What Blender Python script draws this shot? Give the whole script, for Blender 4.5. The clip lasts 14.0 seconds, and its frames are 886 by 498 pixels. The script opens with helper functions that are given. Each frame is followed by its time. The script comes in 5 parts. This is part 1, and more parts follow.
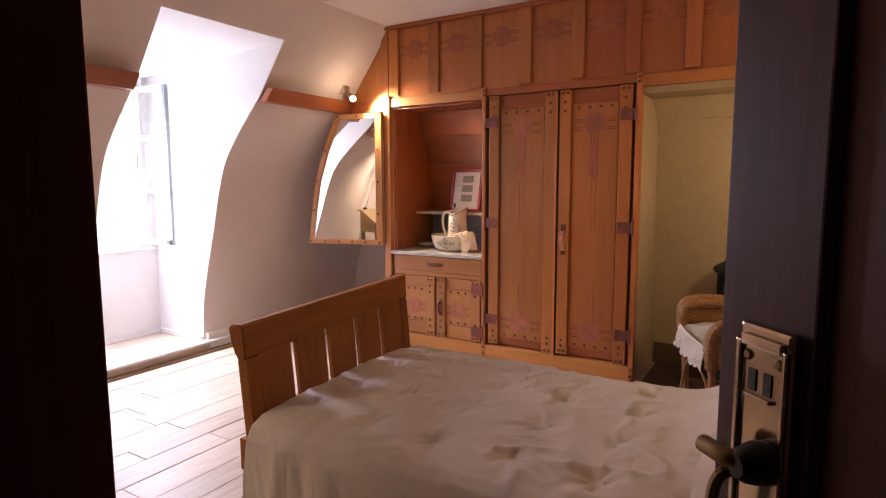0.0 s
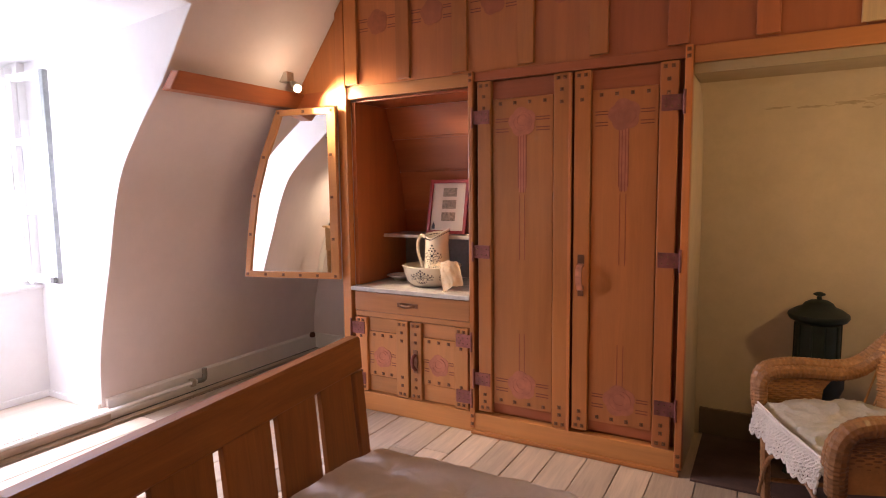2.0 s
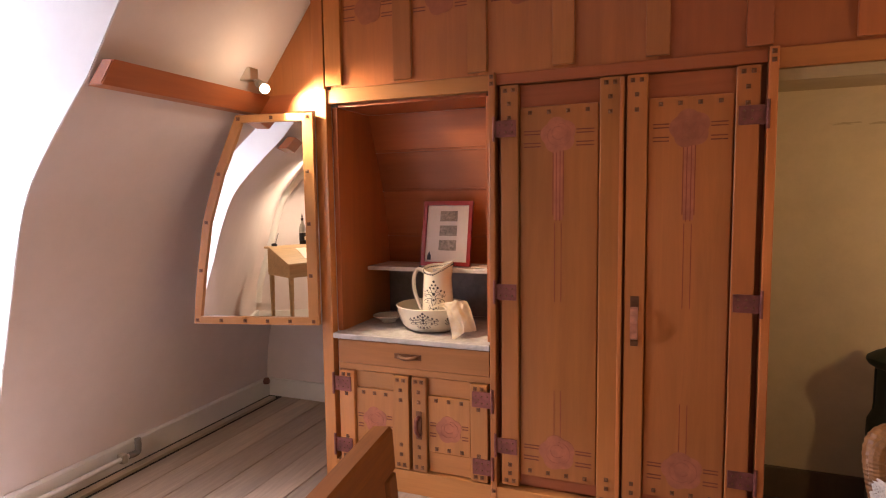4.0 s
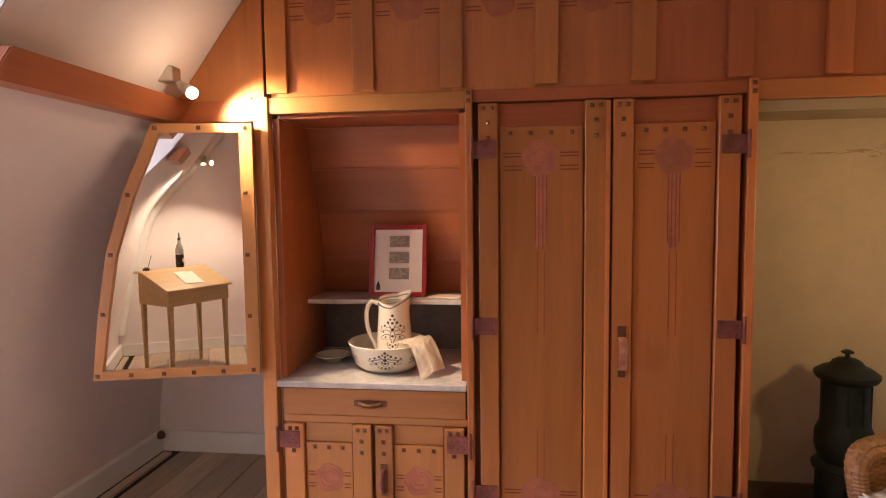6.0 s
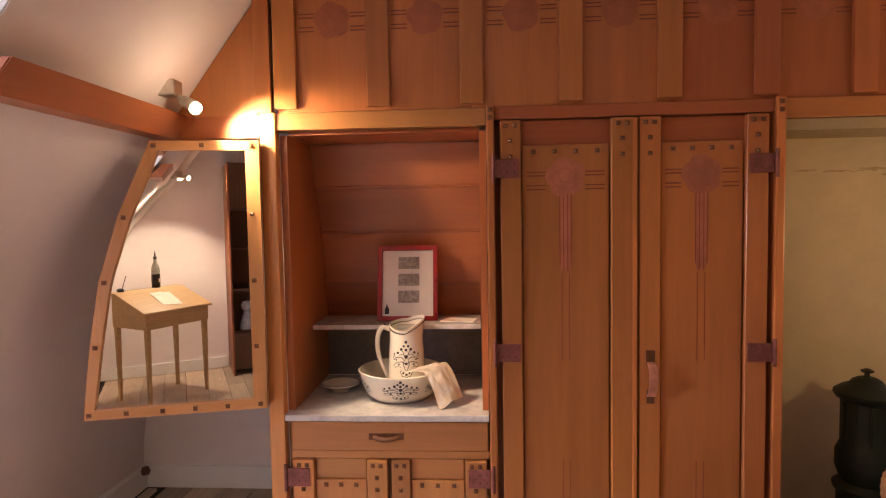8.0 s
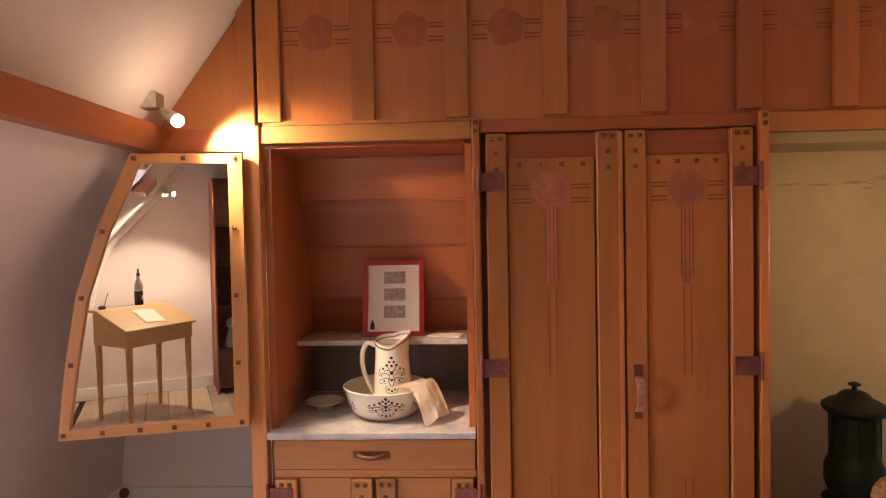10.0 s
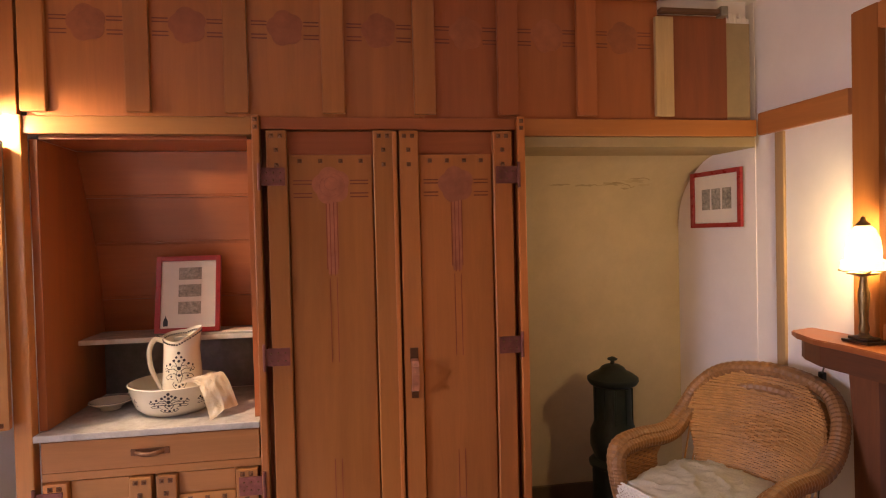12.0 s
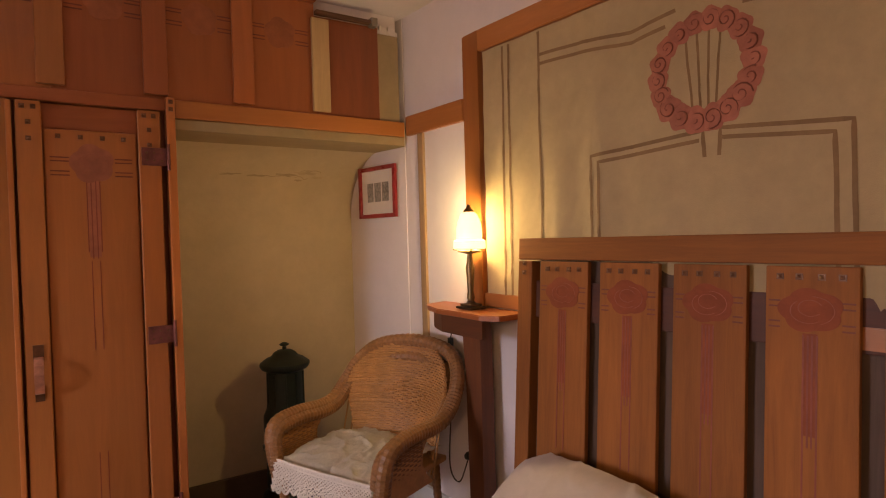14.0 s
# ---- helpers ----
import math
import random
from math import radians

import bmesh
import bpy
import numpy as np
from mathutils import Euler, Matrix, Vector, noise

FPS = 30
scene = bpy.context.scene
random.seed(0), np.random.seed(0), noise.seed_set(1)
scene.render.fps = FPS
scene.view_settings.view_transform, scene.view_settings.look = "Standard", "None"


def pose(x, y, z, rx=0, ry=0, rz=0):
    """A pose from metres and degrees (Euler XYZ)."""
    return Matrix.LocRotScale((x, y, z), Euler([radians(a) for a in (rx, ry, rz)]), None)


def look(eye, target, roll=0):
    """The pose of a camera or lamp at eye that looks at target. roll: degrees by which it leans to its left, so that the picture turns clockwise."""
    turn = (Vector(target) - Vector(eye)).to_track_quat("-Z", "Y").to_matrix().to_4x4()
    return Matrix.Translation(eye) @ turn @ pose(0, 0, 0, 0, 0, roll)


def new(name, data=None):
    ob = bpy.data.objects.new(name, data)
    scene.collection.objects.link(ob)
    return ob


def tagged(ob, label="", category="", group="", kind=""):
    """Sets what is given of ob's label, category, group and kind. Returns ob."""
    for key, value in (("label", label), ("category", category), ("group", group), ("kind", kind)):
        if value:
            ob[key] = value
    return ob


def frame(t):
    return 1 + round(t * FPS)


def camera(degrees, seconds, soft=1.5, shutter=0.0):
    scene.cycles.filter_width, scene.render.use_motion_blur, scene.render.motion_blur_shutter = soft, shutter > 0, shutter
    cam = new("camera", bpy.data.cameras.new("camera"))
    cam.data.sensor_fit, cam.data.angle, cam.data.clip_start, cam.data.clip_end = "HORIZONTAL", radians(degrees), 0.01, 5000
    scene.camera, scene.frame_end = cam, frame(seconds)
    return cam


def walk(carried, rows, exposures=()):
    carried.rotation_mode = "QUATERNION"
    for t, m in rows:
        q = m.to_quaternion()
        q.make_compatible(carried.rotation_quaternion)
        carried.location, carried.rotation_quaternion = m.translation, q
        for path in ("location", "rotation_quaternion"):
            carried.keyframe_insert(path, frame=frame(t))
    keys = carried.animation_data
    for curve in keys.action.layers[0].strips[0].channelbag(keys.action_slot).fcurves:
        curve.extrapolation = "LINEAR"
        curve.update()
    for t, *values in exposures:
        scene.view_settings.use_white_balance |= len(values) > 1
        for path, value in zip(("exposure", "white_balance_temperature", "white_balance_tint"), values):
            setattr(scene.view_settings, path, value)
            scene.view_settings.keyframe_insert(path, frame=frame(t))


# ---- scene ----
cam = camera(74.6, 14.0, soft=1.1)
PATH = [
    (0, (0.169, -0.078, 1.33), (-0.858, 1.624, 1.104), -0.2),
    (0.5, (0.035, 0.14, 1.298), (-0.975, 1.855, 1.101), -0.3),
    (1, (-0.125, 0.391, 1.312), (-1.123, 2.115, 1.122), -0.4),
    (1.5, (-0.244, 0.623, 1.348), (-1.224, 2.355, 1.147), -0.6),
    (2, (-0.362, 0.888, 1.377), (-1.337, 2.623, 1.174), -0.7),
    (2.5, (-0.509, 1.081, 1.423), (-1.477, 2.818, 1.21), -0.9),
    (2.7, (-0.58, 1.135, 1.439), (-1.537, 2.877, 1.225), -1.0),
    (4.8, (-1.319, 1.264, 1.497), (-1.819, 3.193, 1.322), -0.6),
    (5, (-1.385, 1.275, 1.515), (-1.827, 3.218, 1.336), -0.6),
    (5.5, (-1.532, 1.313, 1.535), (-1.85, 3.28, 1.371), -0.7),
    (6, (-1.607, 1.372, 1.538), (-1.849, 3.352, 1.387), -0.7),
    (6.5, (-1.654, 1.414, 1.547), (-1.858, 3.398, 1.403), -0.8),
    (7, (-1.726, 1.436, 1.552), (-1.895, 3.425, 1.42), -0.9),
    (7.5, (-1.784, 1.449, 1.566), (-1.931, 3.44, 1.443), -0.9),
    (8, (-1.832, 1.469, 1.578), (-1.959, 3.461, 1.466), -1.0),
    (10.5, (-1.809, 1.492, 1.557), (-1.879, 3.49, 1.507), -1.2),
    (11, (-1.682, 1.466, 1.55), (-1.711, 3.465, 1.491), -1.3),
    (11.5, (-1.546, 1.426, 1.538), (-1.456, 3.423, 1.475), -1.2),
    (12, (-1.417, 1.347, 1.501), (-1.111, 3.323, 1.46), -1.4),
    (12.5, (-1.304, 1.275, 1.481), (-0.787, 3.206, 1.442), -1.5),
    (13, (-1.22, 1.233, 1.454), (-0.467, 3.086, 1.418), -1.5),
    (13.5, (-1.169, 1.183, 1.426), (-0.225, 2.946, 1.387), -1.5),
    (14, (-1.116, 1.137, 1.403), (-0.005, 2.799, 1.36), -1.6),
]
walk(cam, [(t, look(eye, target, roll)) for t, eye, target, roll in PATH], [(0.0, -0.50, 6600, 10), (0.4, -0.44, 6600, 10), (2.7, -0.42, 6650, 10), (5.0, -0.50, 6800, 11), (11.0, -0.55, 6800, 11), (13.0, -0.72, 7250, 12), (14.0, -0.84, 7550, 12)])

# ---------------------------------------------------------------- light
world = bpy.data.worlds.new("world")
scene.world = world
world.use_nodes = True
_sky = world.node_tree.nodes.new("ShaderNodeTexSky")
_sky.sky_type, _sky.sun_disc = "NISHITA", False
_sky.sun_elevation, _sky.sun_rotation = radians(40), radians(200)
_bg = world.node_tree.nodes["Background"]
_bg.inputs["Strength"].default_value = 0.15
world.node_tree.links.new(_sky.outputs[0], _bg.inputs[0])


def lamp(name, kind, m, watts, colour, **more):
    data = bpy.data.lights.new(name, kind)
    data.energy, data.color = watts, colour
    for key, value in more.items():
        if key == "size":
            data.size = value
        elif key == "size_y":
            data.shape, data.size_y = "RECTANGLE", value
        elif key == "radius":
            data.shadow_soft_size = value
        elif key == "spread":
            data.spread = radians(value)
        elif key == "cone":
            data.spot_size, data.spot_blend = radians(value), 0.6
    ob = new(name, data)
    ob.matrix_world = m
    return ob


WARM = (1.0, 0.75, 0.51)
DAY = (0.92, 0.905, 1.18)
lamp("window_light", "AREA", look((-4.46, 2.38, 1.47), (-3.52, 2.40, 0.50)), 82, DAY, size=0.70, size_y=1.2, spread=112)
lamp("window_light_upper", "AREA", look((-4.46, 2.38, 1.50), (-3.80, 2.40, 2.05)), 17, DAY, size=0.70, size_y=1.0, spread=120)
lamp("spot_light", "SPOT", look((-2.805, 3.605, 1.972), (-2.665, 3.775, 1.865)), 54, WARM, radius=0.015, cone=112)
lamp("spot_spill", "POINT", look((-2.755, 3.50, 1.99), (-2.755, 3.50, 0)), 3.0, WARM, radius=0.02)
lamp("spot_beam", "SPOT", look((-2.85, 3.60, 1.975), (-2.02, 3.86, 0.80)), 105, WARM, radius=0.02, cone=42)
lamp("desk_spot_light", "SPOT", look((-2.95, -0.04, 1.945), (-3.12, 0.24, 0.85)), 130, (1.0, 0.80, 0.60), radius=0.02, cone=132)
lamp("room_spot_light", "SPOT", look((-2.86, -0.20, 1.985), (0.40, 2.30, 1.66)), 118, (1.0, 0.62, 0.32), radius=0.03, cone=54)
lamp("table_lamp_light", "POINT", look((0.345, 3.157, 1.44), (0.345, 3.157, 0)), 16, (1.0, 0.76, 0.36), radius=0.03)


# ---------------------------------------------------------------- materials
def material(name, base, rough=0.6, metal=0.0, grain=None, scale=6.0, vary=0.15, stain=0.12, bump=0.15, second=None, coat=0.0, spec=0.5, bscale=60.0, shift=0.0, sheen=0.0, tint=0.0):
    """A surface of two noises: fine grain along an axis, and broad stains."""
    m = bpy.data.materials.new(name)
    m.use_nodes = True
    nt = m.node_tree
    b = nt.nodes["Principled BSDF"]
    b.inputs["Roughness"].default_value, b.inputs["Metallic"].default_value = rough, metal
    b.inputs["Coat Weight"].default_value = coat
    b.inputs["Specular IOR Level"].default_value = spec
    b.inputs["Sheen Weight"].default_value = sheen
    L = nt.links.new
    co = nt.nodes.new("ShaderNodeTexCoord")
    info = nt.nodes.new("ShaderNodeObjectInfo")
    off = nt.nodes.new("ShaderNodeVectorMath")
    off.operation = "SCALE"
    off.inputs[0].default_value = (7.3, 11.1, 5.7)
    L(info.outputs["Random"], off.inputs["Scale"])
    add = nt.nodes.new("ShaderNodeVectorMath")
    L(co.outputs["Object"], add.inputs[0])
    L(off.outputs[0], add.inputs[1])
    mp = nt.nodes.new("ShaderNodeMapping")
    stretch = {"x": (0.07, 1, 1), "y": (1, 0.07, 1), "z": (1, 1, 0.07)}.get(grain, (1, 1, 1))
    mp.inputs["Scale"].default_value = stretch
    L(add.outputs[0], mp.inputs[0])
    n1 = nt.nodes.new("ShaderNodeTexNoise")
    n1.inputs["Scale"].default_value, n1.inputs["Detail"].default_value, n1.inputs["Roughness"].default_value = scale * (7 if grain else 3), 7, 0.7
    n1.inputs["Distortion"].default_value = 0.6 if grain else 0.1
    L(mp.outputs[0], n1.inputs["Vector"])
    n2 = nt.nodes.new("ShaderNodeTexNoise")
    n2.inputs["Scale"].default_value, n2.inputs["Detail"].default_value = scale * 0.35, 3
    mp2 = nt.nodes.new("ShaderNodeMapping")
    mp2.inputs["Scale"].default_value = {"x": (0.35, 1, 1), "y": (1, 0.35, 1), "z": (1, 1, 0.35)}.get(grain, (1, 1, 1))
    L(add.outputs[0], mp2.inputs[0])
    L(mp2.outputs[0], n2.inputs["Vector"])
    ramp = nt.nodes.new("ShaderNodeValToRGB")
    dark = second or [c * (1 - 2.2 * vary) for c in base]
    light = [min(1, c * (1 + vary)) for c in base]
    ramp.color_ramp.elements[0].position, ramp.color_ramp.elements[1].position = 0.28, 0.72
    ramp.color_ramp.elements[0].color = (*dark, 1)
    ramp.color_ramp.elements[1].color = (*light, 1)
    L(n1.outputs["Fac"], ramp.inputs[0])
    mul = nt.nodes.new("ShaderNodeHueSaturation")
    val = nt.nodes.new("ShaderNodeMapRange")
    val.inputs["From Min"].default_value, val.inputs["From Max"].default_value = 0.3, 0.7
    val.inputs["To Min"].default_value, val.inputs["To Max"].default_value = 1 - stain, 1 + stain
    L(n2.outputs["Fac"], val.inputs["Value"])
    rnd = nt.nodes.new("ShaderNodeMapRange")
    rnd.inputs["To Min"].default_value, rnd.inputs["To Max"].default_value = 1 - shift, 1 + shift
    L(info.outputs["Random"], rnd.inputs["Value"])
    both = nt.nodes.new("ShaderNodeMath")
    both.operation = "MULTIPLY"
    L(val.outputs[0], both.inputs[0])
    L(rnd.outputs[0], both.inputs[1])
    L(both.outputs[0], mul.inputs["Value"])
    L(ramp.outputs["Color"], mul.inputs["Color"])
    if tint:
        # each piece of timber leans a little to yellow or to red
        hue = nt.nodes.new("ShaderNodeMath")
        hue.operation = "MULTIPLY"
        hue.inputs[1].default_value = 37.7
        L(info.outputs["Random"], hue.inputs[0])
        frac = nt.nodes.new("ShaderNodeMath")
        frac.operation = "FRACT"
        L(hue.outputs[0], frac.inputs[0])
        lean = nt.nodes.new("ShaderNodeMapRange")
        lean.inputs["To Min"].default_value, lean.inputs["To Max"].default_value = 0.5 - tint, 0.5 + tint
        L(frac.outputs[0], lean.inputs["Value"])
        L(lean.outputs[0], mul.inputs["Hue"])
    L(mul.outputs[0], b.inputs["Base Color"])
    if bump:
        n3 = nt.nodes.new("ShaderNodeTexNoise")
        n3.inputs["Scale"].default_value, n3.inputs["Detail"].default_value = bscale, 4
        L(mp.outputs[0], n3.inputs["Vector"])
        bp = nt.nodes.new("ShaderNodeBump")
        bp.inputs["Strength"].default_value, bp.inputs["Distance"].default_value = bump, 0.004
        L(n3.outputs["Fac"], bp.inputs["Height"])
        L(bp.outputs[0], b.inputs["Normal"])
        rr = nt.nodes.new("ShaderNodeMapRange")
        rr.inputs["To Min"].default_value, rr.inputs["To Max"].default_value = max(0, rough - 0.12), min(1, rough + 0.12)
        L(n1.outputs["Fac"], rr.inputs["Value"])
        L(rr.outputs[0], b.inputs["Roughness"])
    return m


PINE_Z = material("pine_upright", (0.46, 0.162, 0.046), 0.36, grain="z", scale=2.4, vary=0.09, stain=0.27, bump=0.06, shift=0.12, tint=0.005, coat=0.2)
PINE_X = material("pine_level", (0.46, 0.168, 0.048), 0.36, grain="x", scale=2.4, vary=0.09, stain=0.25, bump=0.06, shift=0.08, tint=0.004, coat=0.2)
PINE_Y = material("pine_deep", (0.43, 0.158, 0.048), 0.38, grain="y", scale=2.4, vary=0.09, stain=0.22, bump=0.06, shift=0.08, coat=0.15)
RED_X = material("red_pine_level", (0.35, 0.100, 0.033), 0.42, grain="x", scale=3.0, vary=0.09, stain=0.22, bump=0.06, shift=0.06, tint=0.003, coat=0.1)
RED_Y = material("red_pine_deep", (0.35, 0.104, 0.034), 0.42, grain="y", scale=3.0, vary=0.10, stain=0.22, bump=0.06, shift=0.06, coat=0.1)
RED_Z = material("red_pine_upright", (0.34, 0.100, 0.032), 0.42, grain="z", scale=2.6, vary=0.08, stain=0.24, bump=0.06, shift=0.10, tint=0.003, coat=0.1)
NICHE_X = material("niche_back_pine", (0.42, 0.132, 0.044), 0.40, grain="x", scale=2.6, vary=0.08, stain=0.24, bump=0.06, shift=0.06, coat=0.15)
HONEY_Z = material("golden_pine_upright", (0.50, 0.208, 0.062), 0.36, grain="z", scale=2.4, vary=0.09, stain=0.24, bump=0.06, shift=0.08, tint=0.003, coat=0.2)
HONEY_X = material("golden_pine_level", (0.50, 0.210, 0.062), 0.36, grain="x", scale=2.4, vary=0.09, stain=0.24, bump=0.06, shift=0.08, tint=0.003, coat=0.2)
NICHE_Z = material("niche_side_pine", (0.42, 0.138, 0.044), 0.40, grain="z", scale=2.6, vary=0.08, stain=0.24, bump=0.06, shift=0.06, coat=0.15)
RAW_Z = material("raw_pine", (0.52, 0.35, 0.18), 0.6, grain="z", vary=0.1, bump=0.1)
BATTEN = material("stained_batten", (0.40, 0.25, 0.13), 0.6, grain="z", vary=0.1, bump=0.1)
PLASTER = material("white_plaster", (0.78, 0.705, 0.695), 0.85, scale=2.5, vary=0.02, stain=0.05, bump=0.12, bscale=25)
YELLOW = material("ochre_plaster", (0.565, 0.442, 0.300), 0.9, scale=1.6, vary=0.06, stain=0.13, bump=0.25, bscale=30)
WHITE = material("white_paint", (0.80, 0.79, 0.77), 0.5, scale=3, vary=0.02, stain=0.05, bump=0.05)
FLOOR = material("floor_pine", (0.50, 0.385, 0.285), 0.45, grain="y", vary=0.13, stain=0.18, bump=0.12, shift=0.14)
DARK = material("dark_paint", (0.070, 0.022, 0.018), 0.7, grain="z", vary=0.2, stain=0.3, bump=0.08, spec=0.06)
DOOR_PAINT = material("door_paint", (0.115, 0.050, 0.050), 0.5, grain="z", vary=0.15, stain=0.25, bump=0.06, spec=0.3)
ROSE_DEEP = material("deep_red_inlay", (0.30, 0.078, 0.034), 0.65, vary=0.12, stain=0.15, bump=0.04, spec=0.2)
PETAL = material("petal_cut", (0.35, 0.10, 0.055), 0.55, vary=0.1, bump=0)
FADED = material("faded_inlay", (0.38, 0.118, 0.050), 0.55, vary=0.12, stain=0.25, bump=0.04)
INLAY = material("red_inlay", (0.435, 0.145, 0.080), 0.55, vary=0.14, stain=0.22, bump=0.05)
STEM = material("inlay_stem", (0.29, 0.07, 0.036), 0.55, vary=0.1, bump=0)
LINE = material("inlay_line", (0.20, 0.05, 0.025), 0.55, vary=0.1, bump=0)
COPPER = material("patinated_copper", (0.25, 0.085, 0.076), 0.42, 0.4, vary=0.25, stain=0.25, bump=0.25, bscale=90)
STRAP = material("rubbed_copper", (0.66, 0.30, 0.20), 0.32, 0.5, vary=0.2, stain=0.2, bump=0.1)
STUD = material("bronze_stud", (0.20, 0.085, 0.04), 0.4, 0.35, vary=0.2, bump=0)
MARBLE = material("grey_marble", (0.56, 0.53, 0.50), 0.25, scale=5, vary=0.14, stain=0.12, bump=0)
LINEN = material("bed_linen", (0.56, 0.475, 0.425), 0.62, scale=9, vary=0.04, stain=0.05, bump=0.25, bscale=220, sheen=0.2)
DULL_OCHRE = material("dull_ochre_plaster", (0.36, 0.265, 0.155), 0.9, scale=2, vary=0.08, stain=0.15, bump=0.2, bscale=30)
IRON = material("stove_iron", (0.008, 0.017, 0.014), 0.5, 0.1, vary=0.3, bump=0.15)
WICKER = material("wicker", (0.46, 0.225, 0.080), 0.5, vary=0.16, stain=0.2, bump=0.2)


# ---------------------------------------------------------------- mesh helpers
def thing(name, x=0, y=0, z=0, rz=0, label="", category="", group="", kind=""):
    ob = new(name)
    ob.empty_display_size = 0.05
    ob.matrix_world = pose(x, y, z, 0, 0, rz)
    return tagged(ob, label, category, group, kind)


def mesh_of(bm, name, smooth=False):
    me = bpy.data.meshes.new(name)
    bmesh.ops.recalc_face_normals(bm, faces=bm.faces)
    bm.to_mesh(me)
    bm.free()
    if smooth:
        for p in me.polygons:
            p.use_smooth = True
        me.set_sharp_from_angle(angle=radians(42))
    return me


def part(name, bm, mat, parent=None, label="", smooth=False):
    me = mesh_of(bm, name, smooth) if isinstance(bm, bmesh.types.BMesh) else bm
    ob = new(name, me)
    if mat and not me.materials:
        me.materials.append(mat)
    if parent:
        ob.parent = parent
    return tagged(ob, label)


def solid(name, bm, mat, label="", category="", kind="structure", smooth=False):
    return tagged(part(name, bm, mat, None, "", smooth), label, category, "", kind)


def box(x0, x1, y0, y1, z0, z1, bevel=0.0, bm=None, seg=2):
    bm = bm or bmesh.new()
    vs = [bm.verts.new((x, y, z)) for x in (x0, x1) for y in (y0, y1) for z in (z0, z1)]
    fs = [bm.faces.new([vs[i] for i in f]) for f in ((0, 1, 3, 2), (4, 6, 7, 5), (0, 4, 5, 1), (2, 3, 7, 6), (0, 2, 6, 4), (1, 5, 7, 3))]
    if bevel:
        es = list({e for f in fs for e in f.edges})
        bmesh.ops.bevel(bm, geom=es, offset=bevel, segments=seg, profile=0.6, affect="EDGES")
    return bm


def prism(outline, axis, a, b, bm=None, bevel=0.0):
    """A flat outline of pairs, drawn out along an axis from a to b."""
    bm = bm or bmesh.new()
    put = {"x": lambda u, v, w: (w, u, v), "y": lambda u, v, w: (u, w, v), "z": lambda u, v, w: (u, v, w)}[axis]
    lo = [bm.verts.new(put(u, v, a)) for u, v in outline]
    hi = [bm.verts.new(put(u, v, b)) for u, v in outline]
    n = len(outline)
    fs = [bm.faces.new(lo), bm.faces.new(hi[::-1])]
    fs += [bm.faces.new((lo[i], lo[(i + 1) % n], hi[(i + 1) % n], hi[i])) for i in range(n)]
    if bevel:
        es = [e for f in fs[:2] for e in f.edges]
        bmesh.ops.bevel(bm, geom=es, offset=bevel, segments=2, affect="EDGES")
    return bm


def lathe(profile, n=32, cx=0, cy=0, bm=None):
    """A turned body: pairs of radius and height."""
    bm = bm or bmesh.new()
    rings = []
    for r, z in profile:
        if r < 1e-5:
            rings.append([bm.verts.new((cx, cy, z))])
        else:
            rings.append([bm.verts.new((cx + r * math.cos(2 * math.pi * k / n), cy + r * math.sin(2 * math.pi * k / n), z)) for k in range(n)])
    for a, b in zip(rings, rings[1:]):
        for k in range(n):
            q = [a[k % len(a)], a[(k + 1) % len(a)], b[(k + 1) % len(b)], b[k % len(b)]]
            u = list(dict.fromkeys(q))
            if len(u) > 2:
                bm.faces.new(u)
    return bm


def tube(points, r, n=8, bm=None, taper=None, closed=False):
    """A round bar along points; r may change to taper at the end."""
    bm = bm or bmesh.new()
    pts = [Vector(p) for p in points]
    rings, up = [], None
    for i, p in enumerate(pts):
        d = (pts[min(i + 1, len(pts) - 1)] - pts[max(i - 1, 0)]).normalized()
        if closed:
            d = (pts[(i + 1) % len(pts)] - pts[i - 1]).normalized()
        if up is None:
            up = d.orthogonal().normalized()
        up = (up - d * up.dot(d)).normalized()
        side = d.cross(up)
        rad = r if taper is None else r + (taper - r) * i / (len(pts) - 1)
        rings.append([bm.verts.new(p + rad * (math.cos(2 * math.pi * k / n) * up + math.sin(2 * math.pi * k / n) * side)) for k in range(n)])
    for a, b in list(zip(rings, rings[1:])) + ([(rings[-1], rings[0])] if closed else []):
        for k in range(n):
            bm.faces.new((a[k], a[(k + 1) % n], b[(k + 1) % n], b[k]))
    if not closed:
        bm.faces.new(rings[0][::-1])
        bm.faces.new(rings[-1])
    return bm


def smooth_line(points, steps=6):
    """A Catmull-Rom line through points."""
    p = [Vector(q) for q in points]
    p = [2 * p[0] - p[1]] + p + [2 * p[-1] - p[-2]]
    out = []
    for i in range(1, len(p) - 2):
        for k in range(steps):
            t = k / steps
            out.append(0.5 * (2 * p[i] + (p[i + 1] - p[i - 1]) * t + (2 * p[i - 1] - 5 * p[i] + 4 * p[i + 1] - p[i + 2]) * t * t + (3 * p[i] - p[i - 1] - 3 * p[i + 1] + p[i + 2]) * t ** 3))
    return out + [p[-2]]


# ---------------------------------------------------------------- the room
CEIL = 2.55
BACK = 4.74          # the wall behind the cabinets
FRONT = 3.77         # the cabinets' face


def right_x(y):
    """The face of the wall behind the bed, which runs slightly askew."""
    return 0.44 + (3.86 - y) * 0.06


